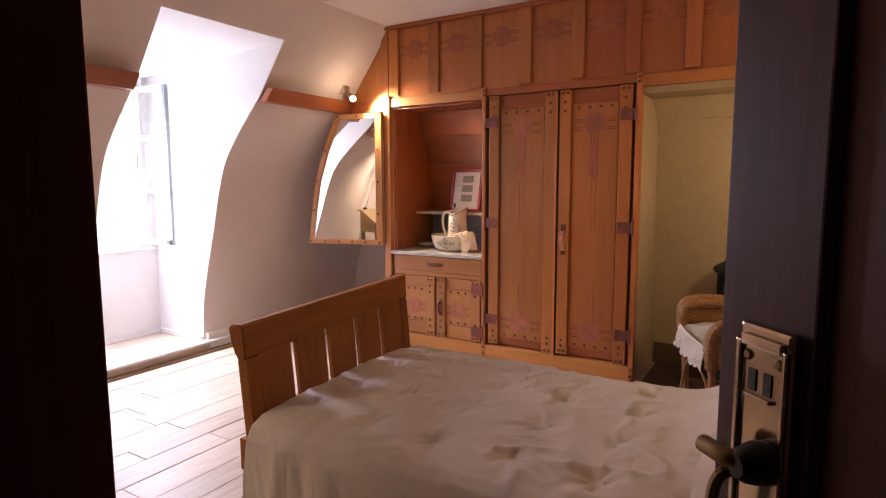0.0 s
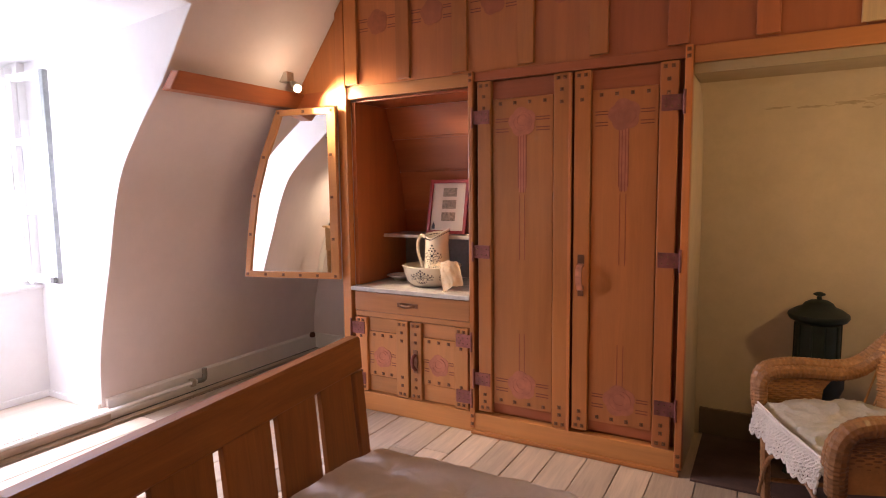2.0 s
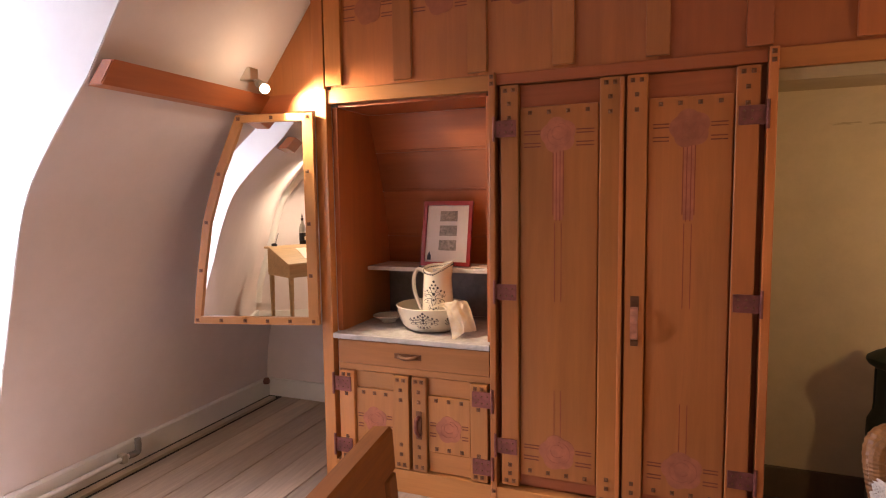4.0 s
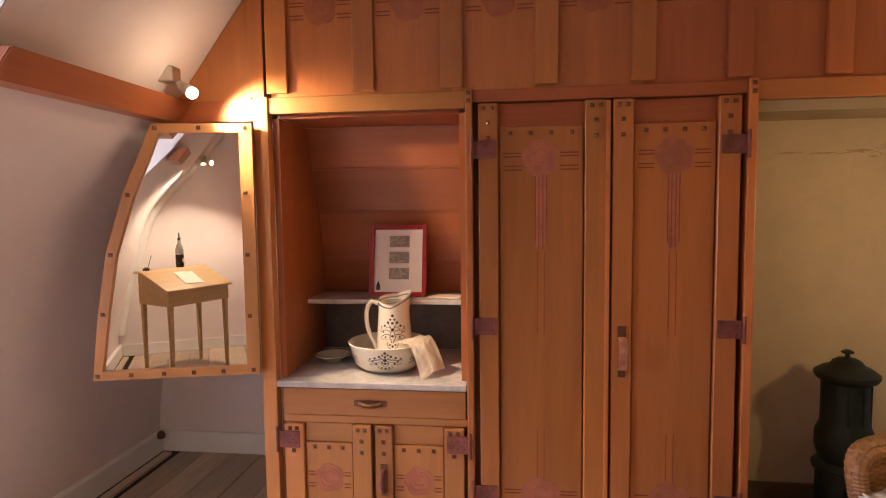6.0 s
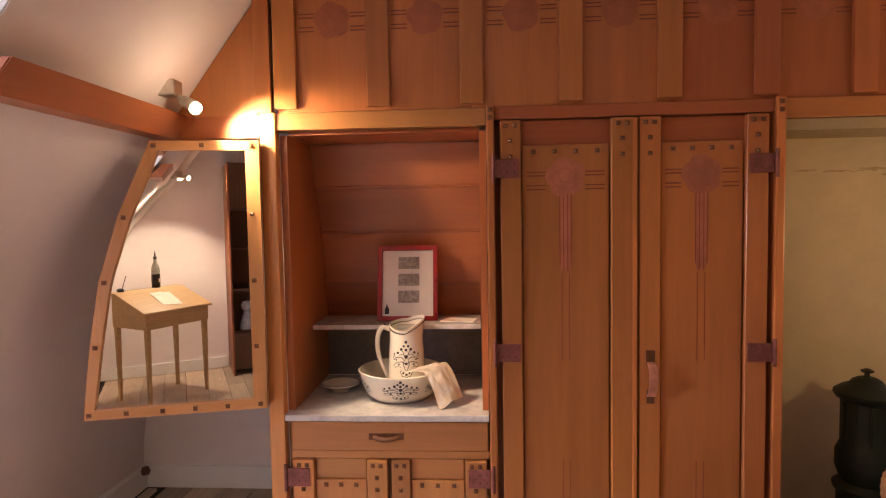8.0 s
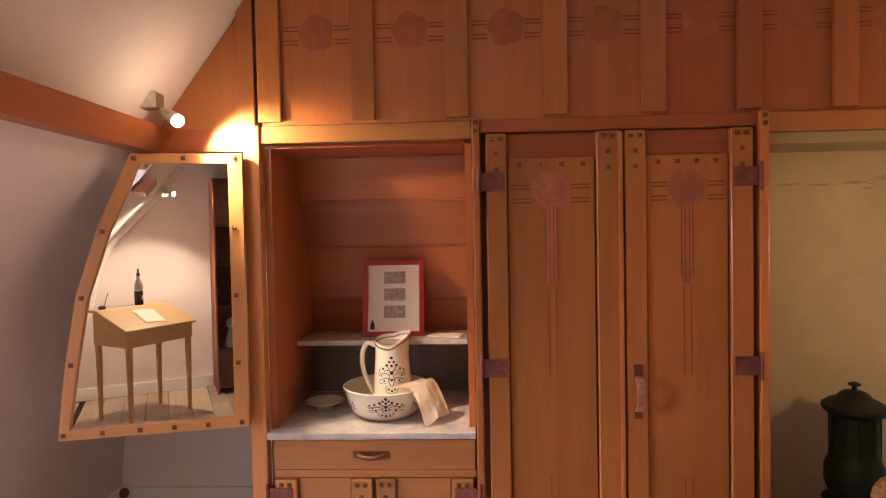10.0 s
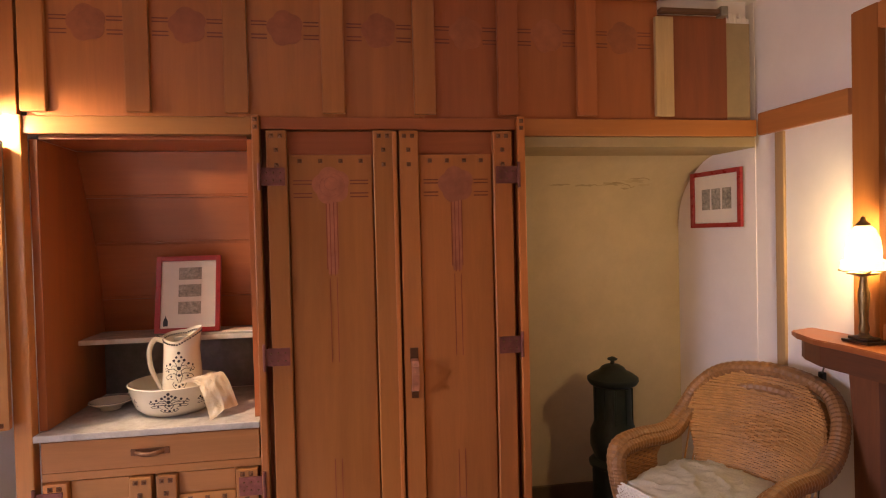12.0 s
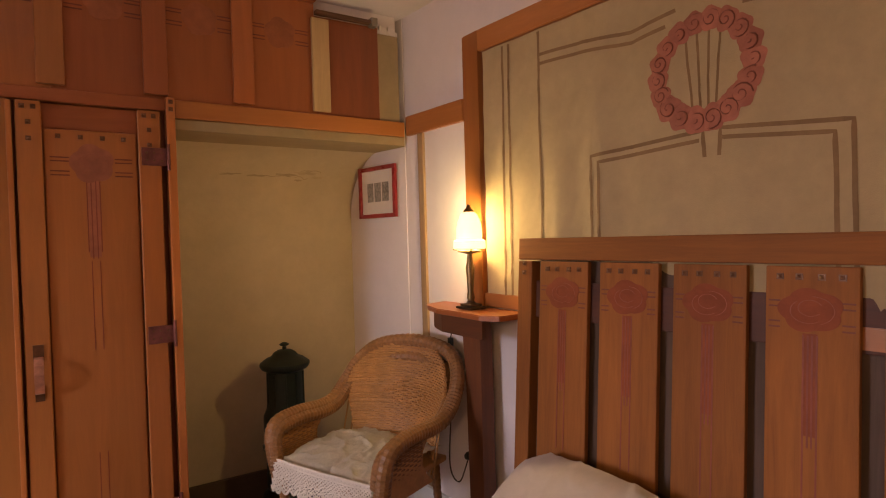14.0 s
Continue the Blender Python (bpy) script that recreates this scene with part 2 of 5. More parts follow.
# left wall: a mansard slope, as pairs of x and z
SLOPE = [(-3.86, 0.0), (-3.83, 0.38), (-3.755, 0.68), (-3.66, 1.0), (-3.59, 1.25), (-3.495, 1.49), (-3.34, 1.69), (-3.10, 1.94), (-2.84, 2.29), (-2.645, CEIL)]
SLOPE = [(p.x, p.z) for p in smooth_line([(x, 0, z) for x, z in SLOPE[:8]], 5)] + SLOPE[8:]
DY0, DY1 = 1.95, 2.85   # dormer cheeks


def slope_wall(y0, y1, k0=0, k1=None):
    cut = SLOPE[k0:k1]
    return prism(cut + [(x - 0.16, z + 0.05) for x, z in reversed(cut)], "y", y0, y1)


solid("wall_left", slope_wall(DY1, BACK), PLASTER, "white plastered mansard wall curving into the slope", "wall", smooth=True)
solid("wall_left_2", slope_wall(-0.5, DY0), PLASTER, "white plastered mansard wall curving into the slope", "wall", smooth=True)
solid("wall_left_3", slope_wall(DY0, DY1, -2), PLASTER, "white plastered roof slope above the dormer", "wall")
solid("wall_back", box(-4.1, -0.66, BACK, BACK + 0.15, 0, CEIL), PLASTER, "white plastered wall behind the cabinets", "wall")
solid("ceiling", box(-3.0, 1.0, -1.0, 5.0, CEIL, CEIL + 0.1), PLASTER, "white plastered ceiling", "ceiling")
solid("wall_right", prism([(right_x(3.8), 3.80), (right_x(0.205), 0.205), (right_x(0.205) + 0.15, 0.205), (right_x(3.8) + 0.15, 3.80)], "z", 0, CEIL), PLASTER, "white plastered wall behind the bed", "wall")
solid("wall_alcove_side", prism([(0.36, 4.32), (right_x(3.8) - 0.004, 3.80), (right_x(3.8) + 0.15, 3.80), (0.55, 4.32)], "z", 0, CEIL), PLASTER, "white plastered alcove side wall", "wall")
solid("wall_end", box(-4.1, -2.55, -0.62, -0.5, 0, CEIL), PLASTER, "white plastered end wall behind the desk", "wall")
solid("wall_door", box(-1.3, -0.4115, 0.0, 0.2, 0, CEIL), PLASTER, "white plastered wall beside the door", "wall")
solid("wall_door_2", box(-0.411, 0.62, 0.0, 0.2, 2.081, CEIL), PLASTER, "white plaster above the door", "wall")
solid("wall_door_3", box(0.655, 0.82, 0.0, 0.2, 0, CEIL), PLASTER, "white plastered wall at the door's hinges", "wall")
solid("wall_recess", box(-2.55, -1.15, -0.82, -0.70, 0, CEIL), PLASTER, "white plastered recess wall", "wall")
solid("wall_recess_side", box(-1.3, -1.15, -0.70, 0.0, 0, CEIL), PLASTER, "white plastered recess side", "wall")
solid("wall_hall", box(-1.15, 1.0, -1.9, -1.8, 0, CEIL), PLASTER, "plain hall wall", "wall")
solid("wall_hall_2", box(0.82, 0.92, -1.8, 0.2, 0, CEIL), PLASTER, "plain hall wall", "wall")
solid("wall_hall_3", box(-1.15, -1.05, -1.8, -0.82, 0, CEIL), PLASTER, "plain hall wall", "wall")
solid("ceiling_hall", box(-1.2, 1.0, -1.9, -1.0, CEIL, CEIL + 0.1), PLASTER, "plain hall ceiling", "ceiling")

# floor trim, skirting and rails
solid("baseboard_left", prism([(-3.862, 0.002), (-3.825, 0.002), (-3.822, 0.125), (-3.835, 0.135), (-3.852, 0.135)], "y", DY1 + 0.02, BACK), WHITE, "white painted skirting board", "skirting")
solid("baseboard_left_2", prism([(-3.862, 0.002), (-3.825, 0.002), (-3.822, 0.125), (-3.835, 0.135), (-3.852, 0.135)], "y", -0.5, DY0 - 0.02), WHITE, "white painted skirting board", "skirting")
solid("baseboard_back", box(-3.82, -2.7, BACK - 0.02, BACK, 0.002, 0.135, 0.004), WHITE, "white painted skirting board", "skirting")
solid("baseboard_end", box(-3.82, -2.56, -0.5, -0.482, 0.002, 0.12, 0.004), WHITE, "white painted skirting board", "skirting")
for i, (a, b) in enumerate(((DY1 + 0.004, FRONT + 0.02), (1.46, DY0 - 0.004))):
    solid("rail_left" + ("_2" if i else ""), prism([(x - 0.032 * i, z - 0.042 * i) for x, z in ((-3.12, 1.905), (-3.045, 1.905), (-2.975, 1.99), (-3.035, 1.995))], "y", a, b - 0.03 * i, bevel=0.004), RED_Y, "reddish pine rail along the roof slope", "rail")

PALE = material("bleached_boards", (0.58, 0.47, 0.37), 0.6, grain="y", vary=0.10, stain=0.15, bump=0.1)
# dormer: floor, cheeks, top, back wall with a window opening
DXB = -4.42
solid("dormer_floor", box(DXB - 0.2, -3.855, DY0 - 0.05, DY1 + 0.15, 0.0, 0.07), PALE, "worn boards of the dormer floor", "floor")
solid("dormer_threshold", box(-3.852, -3.80, DY0 - 0.02, DY1 + 0.02, 0.003, 0.085, 0.006), PALE, "low pale wooden threshold of the dormer", "threshold")
cheek = SLOPE[4:-1]
for nm, y0, y1 in (("dormer_cheek", DY1 - 0.004, DY1 + 0.10), ("dormer_cheek_2", DY0 - 0.10, DY0 + 0.004)):
    solid(nm, prism([(DXB - 0.2, 0.07), (-3.856, 0.07)] + [(x - 0.004, z) for x, z in cheek] + [(DXB - 0.2, 2.18)], "y", y0, y1), WHITE, "white plastered dormer cheek", "wall")
solid("dormer_ceiling", prism([(-2.838, 2.292), (DXB - 0.2, 2.17), (DXB - 0.2, 2.25), (-2.90, 2.36)], "y", DY0 - 0.1, DY1 + 0.1), WHITE, "white plastered dormer ceiling", "ceiling")
solid("dormer_wall", box(DXB - 0.16, DXB, DY0, DY1, 0.07, 0.78), WHITE, "white plastered wall below the window", "wall")
solid("dormer_wall_2", box(DXB - 0.16, DXB, DY0, DY0 + 0.05, 0.78, 2.2), WHITE, "white window reveal", "wall")
solid("dormer_wall_3", box(DXB - 0.16, DXB, DY1 - 0.05, DY1, 0.78, 2.2), WHITE, "white window reveal", "wall")
solid("window_sill", box(DXB - 0.17, DXB + 0.03, DY0 + 0.006, DY1 - 0.006, 0.781, 0.805, 0.006), WHITE, "white window sill", "sill")
solid("baseboard_dormer", box(DXB, DXB + 0.016, DY0 + 0.006, DY1 - 0.006, 0.072, 0.115, 0.003), WHITE, "white painted skirting strip", "skirting")
solid("baseboard_dormer_2", box(DXB + 0.016, -3.86, DY1 - 0.022, DY1 - 0.006, 0.072, 0.11, 0.003), WHITE, "white painted skirting strip", "skirting")

win = thing("window", DXB - 0.10, DY0 + 0.05, 0.806, kind="structure", label="white casement window standing open in the dormer", category="window")
for nm, bx in (("frame_post", (0, 0.05, 0.0, 0.045, 0, 1.34)), ("frame_post", (0, 0.05, 0.755, 0.80, 0, 1.34)), ("frame_head", (0, 0.05, 0.045, 0.755, 1.28, 1.34)), ("frame_foot", (0, 0.05, 0.045, 0.755, 0, 0.04))):
    part(nm, box(*bx, bevel=0.004), WHITE, win)
GLASS = bpy.data.materials.new("window_glass")
GLASS.use_nodes = True
_gl = GLASS.node_tree.nodes
_clear, _shine, _blend = _gl.new("ShaderNodeBsdfTransparent"), _gl.new("ShaderNodeBsdfGlossy"), _gl.new("ShaderNodeMixShader")
_shine.inputs["Roughness"].default_value = 0.03
_blend.inputs[0].default_value = 0.05
for _a, _b in ((_clear.outputs[0], _blend.inputs[1]), (_shine.outputs[0], _blend.inputs[2]), (_blend.outputs[0], _gl["Material Output"].inputs["Surface"])):
    GLASS.node_tree.links.new(_a, _b)
sash = new("casement")
sash.parent, sash.matrix_local = win, pose(0.06, 0.775, 0.03, 0, 0, 3)
tagged(sash, "open white casement leaf")
# free stile of the white leaf: backlit greyness is put into its paint
for q in ((0.0, 0.045, -0.018, 0.018, 0, 1.27), (0.335, 0.37, -0.016, 0.016, 0, 1.27)):
    part("stile", box(*q, bevel=0.004), material("backlit_stile_grey", (0.34, 0.38, 0.37), 0.5) if q[0] > 0.1 else WHITE, sash)
for z in (0.0, 0.42, 0.84, 1.225):
    part("bar", box(0.046, 0.324, -0.014, 0.014, z, z + 0.045, 0.003), WHITE, sash)
_p = part("pane", box(0.046, 0.324, -0.002, 0.002, 0.046, 1.224), GLASS, sash)
_p.visible_shadow = False
part("catch", box(0.325, 0.37, -0.04, -0.019, 0.01, 0.045, 0.004), material("dull_iron", (0.12, 0.12, 0.11), 0.5, 0.6), sash, "iron window catch")

# roof bracket outside and trees beyond
solid("eaves_bracket", prism([(-4.98, 2.13), (-4.60, 2.13), (-4.60, 1.98), (-4.66, 1.90), (-4.72, 1.92), (-4.76, 2.06), (-4.98, 2.08)], "y", 2.70, 2.76), WHITE, "pale eaves bracket outside the window", "bracket")
BEYOND = bpy.data.materials.new("bright_garden")
BEYOND.use_nodes = True
_n = BEYOND.node_tree
_em = _n.nodes.new("ShaderNodeEmission")
_nz, _rp = _n.nodes.new("ShaderNodeTexNoise"), _n.nodes.new("ShaderNodeValToRGB")
_tc = _n.nodes.new("ShaderNodeTexCoord")
_n.links.new(_tc.outputs["Object"], _nz.inputs["Vector"])
_nz.inputs["Scale"].default_value, _nz.inputs["Detail"].default_value = 0.22, 9
_rp.color_ramp.elements[0].position, _rp.color_ramp.elements[1].position = 0.42, 0.56
_rp.color_ramp.elements[0].color, _rp.color_ramp.elements[1].color = (0.90, 0.97, 0.89, 1), (1.0, 1.0, 1.0, 1)
_n.links.new(_nz.outputs["Fac"], _rp.inputs[0])
_n.links.new(_rp.outputs["Color"], _em.inputs["Color"])
_em.inputs["Strength"].default_value = 1.9
_n.links.new(_em.outputs[0], _n.nodes["Material Output"].inputs["Surface"])
solid("backdrop", box(-26.0, -25.9, -25, 30, -12, 20), BEYOND, "overexposed pale green garden beyond the window", "backdrop")

# wall trim on the bed wall
solid("rail_right", prism([(right_x(3.76) - 0.02, 3.76), (right_x(3.30) - 0.02, 3.30), (right_x(3.30) + 0.01, 3.30), (right_x(3.76) + 0.01, 3.76)], "z", 1.93, 2.03, bevel=0.003), PINE_Y, "honey pine picture rail", "rail")
solid("batten_wall", box(right_x(3.65) - 0.012, right_x(3.65) + 0.02, 3.625, 3.675, 0.13, 1.928, 0.003), BATTEN, "pale pine wall batten", "batten")
solid("baseboard_right", prism([(right_x(3.79) - 0.016, 3.79), (right_x(0.2) - 0.016, 0.2), (right_x(0.2) + 0.01, 0.2), (right_x(3.79) + 0.01, 3.79)], "z", 0.002, 0.12), WHITE, "white painted skirting board", "skirting")
solid("hearth", box(-0.64, 0.40, 3.72, 4.318, 0.002, 0.012), material("hearth_tile", (0.09, 0.05, 0.04), 0.7, vary=0.2, stain=0.3), "dark brown hearth slab", "hearth")
solid("baseboard_alcove", box(-0.66, 0.39, 4.30, 4.32, 0.013, 0.16, 0.004), material("brown_paint", (0.12, 0.075, 0.045), 0.7, vary=0.1, stain=0.2), "dull brown skirting board", "skirting")


solid("slope_moulding", tube([(x + 0.012, -0.478, z) for x, z in SLOPE[3:]], 0.052, 12), WHITE, "cream cover moulding up the end of the slope", "moulding", smooth=True)
# the alcove's back wall bends forward at its top in a cove
cove = [(p.y, p.z) for p in smooth_line([(0, 4.06, 1.8835), (0, 4.13, 1.855), (0, 4.20, 1.80), (0, 4.265, 1.725), (0, 4.303, 1.64), (0, 4.318, 1.56), (0, 4.32, 1.48)], 5)]
solid("wall_alcove", prism([(4.45, 0.0), (4.32, 0.0)] + cove[::-1] + [(4.06, 1.99), (4.45, 1.99)], "x", -0.72, 0.55), YELLOW, "ochre plastered alcove wall with faint cracks and stains", "wall", smooth=True)


def cove_y(z):
    """The depth of the coved plaster at a height."""
    for (ya, za), (yb, zb) in zip(cove, cove[1:]):
        if zb <= z <= za:
            return ya + (yb - ya) * (za - z) / (za - zb)
    return 4.32




def blotch(cx, cz, rx, rz, seed):
    """A thin ragged skin of plaster, lost at its edges."""
    bm = bmesh.new()
    ring = []
    for k in range(26):
        a = 2 * math.pi * k / 26
        f = 0.65 + 0.75 * noise.noise(Vector((2.1 * math.cos(a), 2.1 * math.sin(a), seed)))
        ring.append((cx + rx * f * math.cos(a), cz + rz * f * math.sin(a)))
    skin = [[bm.verts.new((x, cove_y(z) - d, z)) for x, z in ring] for d in (0.0012, -0.0005)]
    bm.faces.new(skin[0])
    for k in range(26):
        bm.faces.new((skin[0][k - 1], skin[0][k], skin[1][k], skin[1][k - 1]))
    return bm


STAIN = material("damp_stained_plaster", (0.505, 0.385, 0.25), 0.92, scale=5, vary=0.10, stain=0.2, bump=0.25, bscale=40)
CRACK = material("crack_shadow", (0.42, 0.30, 0.18), 0.95, bump=0)
for k, (x, z, rx, rz) in enumerate(((-0.36, 1.757, 0.07, 0.007), (-0.22, 1.753, 0.09, 0.008), (-0.05, 1.760, 0.08, 0.010), (0.05, 1.772, 0.09, 0.012), (0.12, 1.752, 0.05, 0.008), (0.02, 1.735, 0.035, 0.006))):
    solid("wall_stain", blotch(x, z, rx, rz, 3.1 * k + 0.7), STAIN, "ragged brownish stain on the ochre plaster", "stain")
for pts in ([(-0.19, 1.757), (-0.10, 1.752), (-0.06, 1.765), (-0.02, 1.762)], [(0.0, 1.748), (0.03, 1.756), (0.05, 1.742), (0.07, 1.747)], [(0.02, 1.78), (0.08, 1.785), (0.14, 1.779)]):
    pts = [(p.x, p.z) for p in smooth_line([(x, 0, z) for x, z in pts], 8)]
    pts = [(x, z + 0.008 * noise.noise(Vector((x * 60, z * 40, 2)))) for x, z in pts]
    solid("wall_crack", tube([(x, cove_y(z) - 0.0008, z) for x, z in pts], 0.0014, 4), CRACK, "thin crack in the ochre plaster", "crack")
# ---------------------------------------------------------------- fitted cabinets
def stud_mesh():
    bm = box(-0.0085, 0.0085, -0.004, 0, -0.0085, 0.0085)
    v = [bm.verts.new((x, -0.004, z)) for x, z in ((-0.006, -0.006), (0.006, -0.006), (0.006, 0.006), (-0.006, 0.006))]
    tip = bm.verts.new((0, -0.009, 0))
    for i in range(4):
        bm.faces.new((v[i], v[(i + 1) % 4], tip))
    return mesh_of(bm, "stud")


STUD_ME = stud_mesh()


def stud(parent, x, y, z):
    ob = part("stud", STUD_ME, STUD, parent)
    ob.location = (x, y, z)


def rose_mesh(r):
    """A stylised rose: lobed outline with inner petals."""
    bm = bmesh.new()
    n = 48
    pts = [(r * (1 + 0.17 * abs(math.sin(2.5 * (2 * math.pi * k / n) + 0.3))) * math.cos(2 * math.pi * k / n), r * (1 + 0.17 * abs(math.sin(2.5 * (2 * math.pi * k / n) + 0.3))) * math.sin(2 * math.pi * k / n)) for k in range(n)]
    prism(pts, "y", -0.0016, 0.0, bm)
    return mesh_of(bm, "rose")


def rose_lines(r):
    bm = bmesh.new()
    for k, (rr, cx, cz, a0, a1) in enumerate(((0.42, 0.0, 0.12, 0.4, 5.6), (0.62, -0.08, -0.05, 2.2, 5.4), (0.72, 0.1, 0.0, -1.2, 1.6))):
        tube([(r * (cx + rr * math.cos(a0 + (a1 - a0) * i / 14)), -0.0018, r * (cz + rr * math.sin(a0 + (a1 - a0) * i / 14))) for i in range(15)], 0.0011, 4, bm)
    return mesh_of(bm, "petal_lines")


ROSES = {}


def rose(parent, x, y, z, r, lines=True):
    if r not in ROSES:
        ROSES[r] = rose_mesh(r), rose_lines(r)
    ob = part("rose", ROSES[r][0], INLAY if lines else FADED, parent, "faded red inlaid rose")
    ob.location = (x, y, z)
    if lines:
        o2 = part("petal_lines", ROSES[r][1], PETAL, parent)
        o2.location = (x, y - 0.0002, z)


def bars(parent, name, boxes, y, mat=None):
    for x0, x1, z0, z1 in boxes:
        part(name, box(x0, x1, y - 0.0012, y, z0, z1), mat or LINE, parent)


def rose_bars(parent, x, y, z, r, half):
    """Two pairs of red lines on each side of a rose."""
    b = []
    for s in (-1, 1):
        for dz in (0.018, 0.004, -0.034, -0.049):
            a, c = sorted((x + s * r * 1.15, x + s * half))
            b.append((a, c, z + dz, z + dz + 0.005))
    bars(parent, "inlay_line", b, y)


NAIL_ME = lathe([(0.0045, 0), (0.0035, 0.0025), (0, 0.003)], 8)
bmesh.ops.rotate(NAIL_ME, verts=NAIL_ME.verts, cent=(0, 0, 0), matrix=Matrix.Rotation(radians(90), 3, "X"))
NAIL_ME = mesh_of(NAIL_ME, "hinge_nail")


def hinge(parent, x, y, z, w, h, side):
    """A copper strap hinge with its pin at one side."""
    hg = part("hinge", box(x, x + w, y - 0.006, y, z, z + h, 0.0015), COPPER, parent, "dark red patinated copper hinge")
    px = x - 0.007 if side < 0 else x + w + 0.007
    part("pin", tube([(px, y - 0.008, z - 0.018), (px, y - 0.008, z + h + 0.018)], 0.007, 10), COPPER, parent)
    for i in range(3):
        for j in range(2):
            nail = part("hinge_nail", NAIL_ME, STUD, parent)
            nail.location = (x + w * (0.2 + 0.3 * i), y - 0.006, z + h * (0.28 + 0.44 * j))


def tall_door(name, x0, xs0, xs1, x1, wardrobe, hinge_side):
    """A plank door: two proud stiles with studded ends round a panel with an inlaid rose."""
    d = part(name, box(x0 + 0.004, x1 - 0.004, FRONT + 0.012, FRONT + 0.03, 0.135, 1.945, 0.002), RED_X, wardrobe, "")
    part("panel", box(xs0 + 0.003, xs1 - 0.003, FRONT - 0.006, FRONT + 0.0115, 0.19, 1.848, 0.004), PINE_Z, d, "honey pine panel")
    yf = FRONT - 0.0062
    for a, b, lo in ((x0, xs0, 0.135), (xs1, x1, 0.12)):
        part("stile", box(a + 0.003, b - 0.001, FRONT - 0.022, FRONT + 0.0115, lo, 1.945, 0.006, seg=3), PINE_Z, d)
        m = (a + b) / 2
        for z, k in ((1.922, 2), (1.865, 1), (1.805, 1), (0.235, 1), (0.195, 1), (lo + 0.025, 2)):
            for dx in ((-0.017, 0.017) if k == 2 else (0,)):
                stud(d, m + dx, FRONT - 0.0222, z)
    n = 4
    for k in range(n):
        x = xs0 + 0.048 + (xs1 - xs0 - 0.096) * k / (n - 1)
        stud(d, x, yf, 1.822)
        stud(d, x, yf, 0.215)
    xm = (xs0 + xs1) / 2
    half = (xs1 - xs0) / 2 - 0.02
    rose(d, xm, yf, 1.722, 0.066)
    rose_bars(d, xm, yf, 1.722, 0.066, half)
    rose(d, xm, yf, 0.315, 0.07)
    rose_bars(d, xm, yf, 0.315, 0.07, half)
    part("stem", box(xm - 0.019, xm + 0.019, yf - 0.0006, yf, 1.36, 1.66), INLAY, d)
    bars(d, "stem_line", [(xm + o - 0.002, xm + o + 0.002, 1.34 + 0.04 * abs(o) / 0.022, 1.655) for o in (-0.022, -0.008, 0.008, 0.022)]
         + [(xm + o - 0.0016, xm + o + 0.0016, 1.0, 1.345) for o in (-0.014, 0.014)]
         + [(xm + o - 0.0016, xm + o + 0.0016, 0.39, 0.60) for o in (-0.014, 0.014)], yf, STEM)
    for z in (1.722, 1.0, 0.285):
        if hinge_side < 0:
            hinge(d, x0 - 0.018, FRONT - 0.0225, z, 0.092, 0.072, -1)
        else:
            hinge(d, x1 - 0.074, FRONT - 0.0225, z, 0.092, 0.072, 1)
    return d


wardrobe = thing("wardrobe", label="honey pine two-door wardrobe with copper hinges and red rose inlays", category="wardrobe")
part("carcass", box(-1.80, -0.70, FRONT + 0.035, 4.30, 0.10, 1.99), RED_X, wardrobe)
part("side_post", box(-1.802, -1.772, FRONT - 0.03, FRONT + 0.034, 0.03, 2.005, 0.006), PINE_Z, wardrobe)
part("side_post", box(-0.716, -0.682, FRONT - 0.03, FRONT + 0.034, 0.03, 2.005, 0.006), PINE_Z, wardrobe)
solid("wall_alcove_left", box(-0.699, -0.684, FRONT + 0.036, 4.319, 0.0, 1.881), YELLOW, "ochre plastered side of the alcove", "wall")
part("plinth", box(-1.80, -0.70, FRONT - 0.024, FRONT + 0.034, 0.012, 0.118, 0.004), HONEY_X, wardrobe)
part("plinth_moulding", box(-1.79, -0.69, FRONT - 0.045, FRONT - 0.025, 0.002, 0.022, 0.004), PINE_X, wardrobe)
part("header", box(-1.771, -0.717, FRONT - 0.012, FRONT + 0.034, 1.95, 1.999, 0.004), RED_X, wardrobe)
d1 = tall_door("door", -1.752, -1.668, -1.328, -1.238, wardrobe, -1)
d2 = tall_door("door", -1.222, -1.138, -0.824, -0.738, wardrobe, 1)
part("cover_strip", box(-1.246, -1.228, FRONT - 0.03, FRONT - 0.0225, 0.12, 1.94, 0.004), PINE_Z, d1)
for z in (1.985, 1.955, 0.10, 0.055):
    stud(wardrobe, -1.787, FRONT - 0.0302, z)
    stud(wardrobe, -0.699, FRONT - 0.0302, z)
part("lock_plate", box(-1.194, -1.160, FRONT - 0.026, FRONT - 0.0222, 0.985, 1.045, 0.001), STUD, d2, "dark bronze lock plate")
part("lock_plate", box(-1.192, -1.162, FRONT - 0.026, FRONT - 0.0222, 0.835, 0.89, 0.001), STUD, d2, "dark bronze lock plate")
arch = [(-0.026, 1.0), (-0.05, 0.995), (-0.068, 0.975), (-0.072, 0.94), (-0.066, 0.90), (-0.048, 0.87), (-0.026, 0.862)]
arch = [(FRONT + y, z) for y, z in arch] + [(FRONT + y + 0.010, z - 0.004 + 0.008 * (z < 0.94)) for y, z in reversed(arch)]
part("handle", prism(arch, "x", -1.192, -1.162, bevel=0.0015), STRAP, d2, "curved copper strap handle")

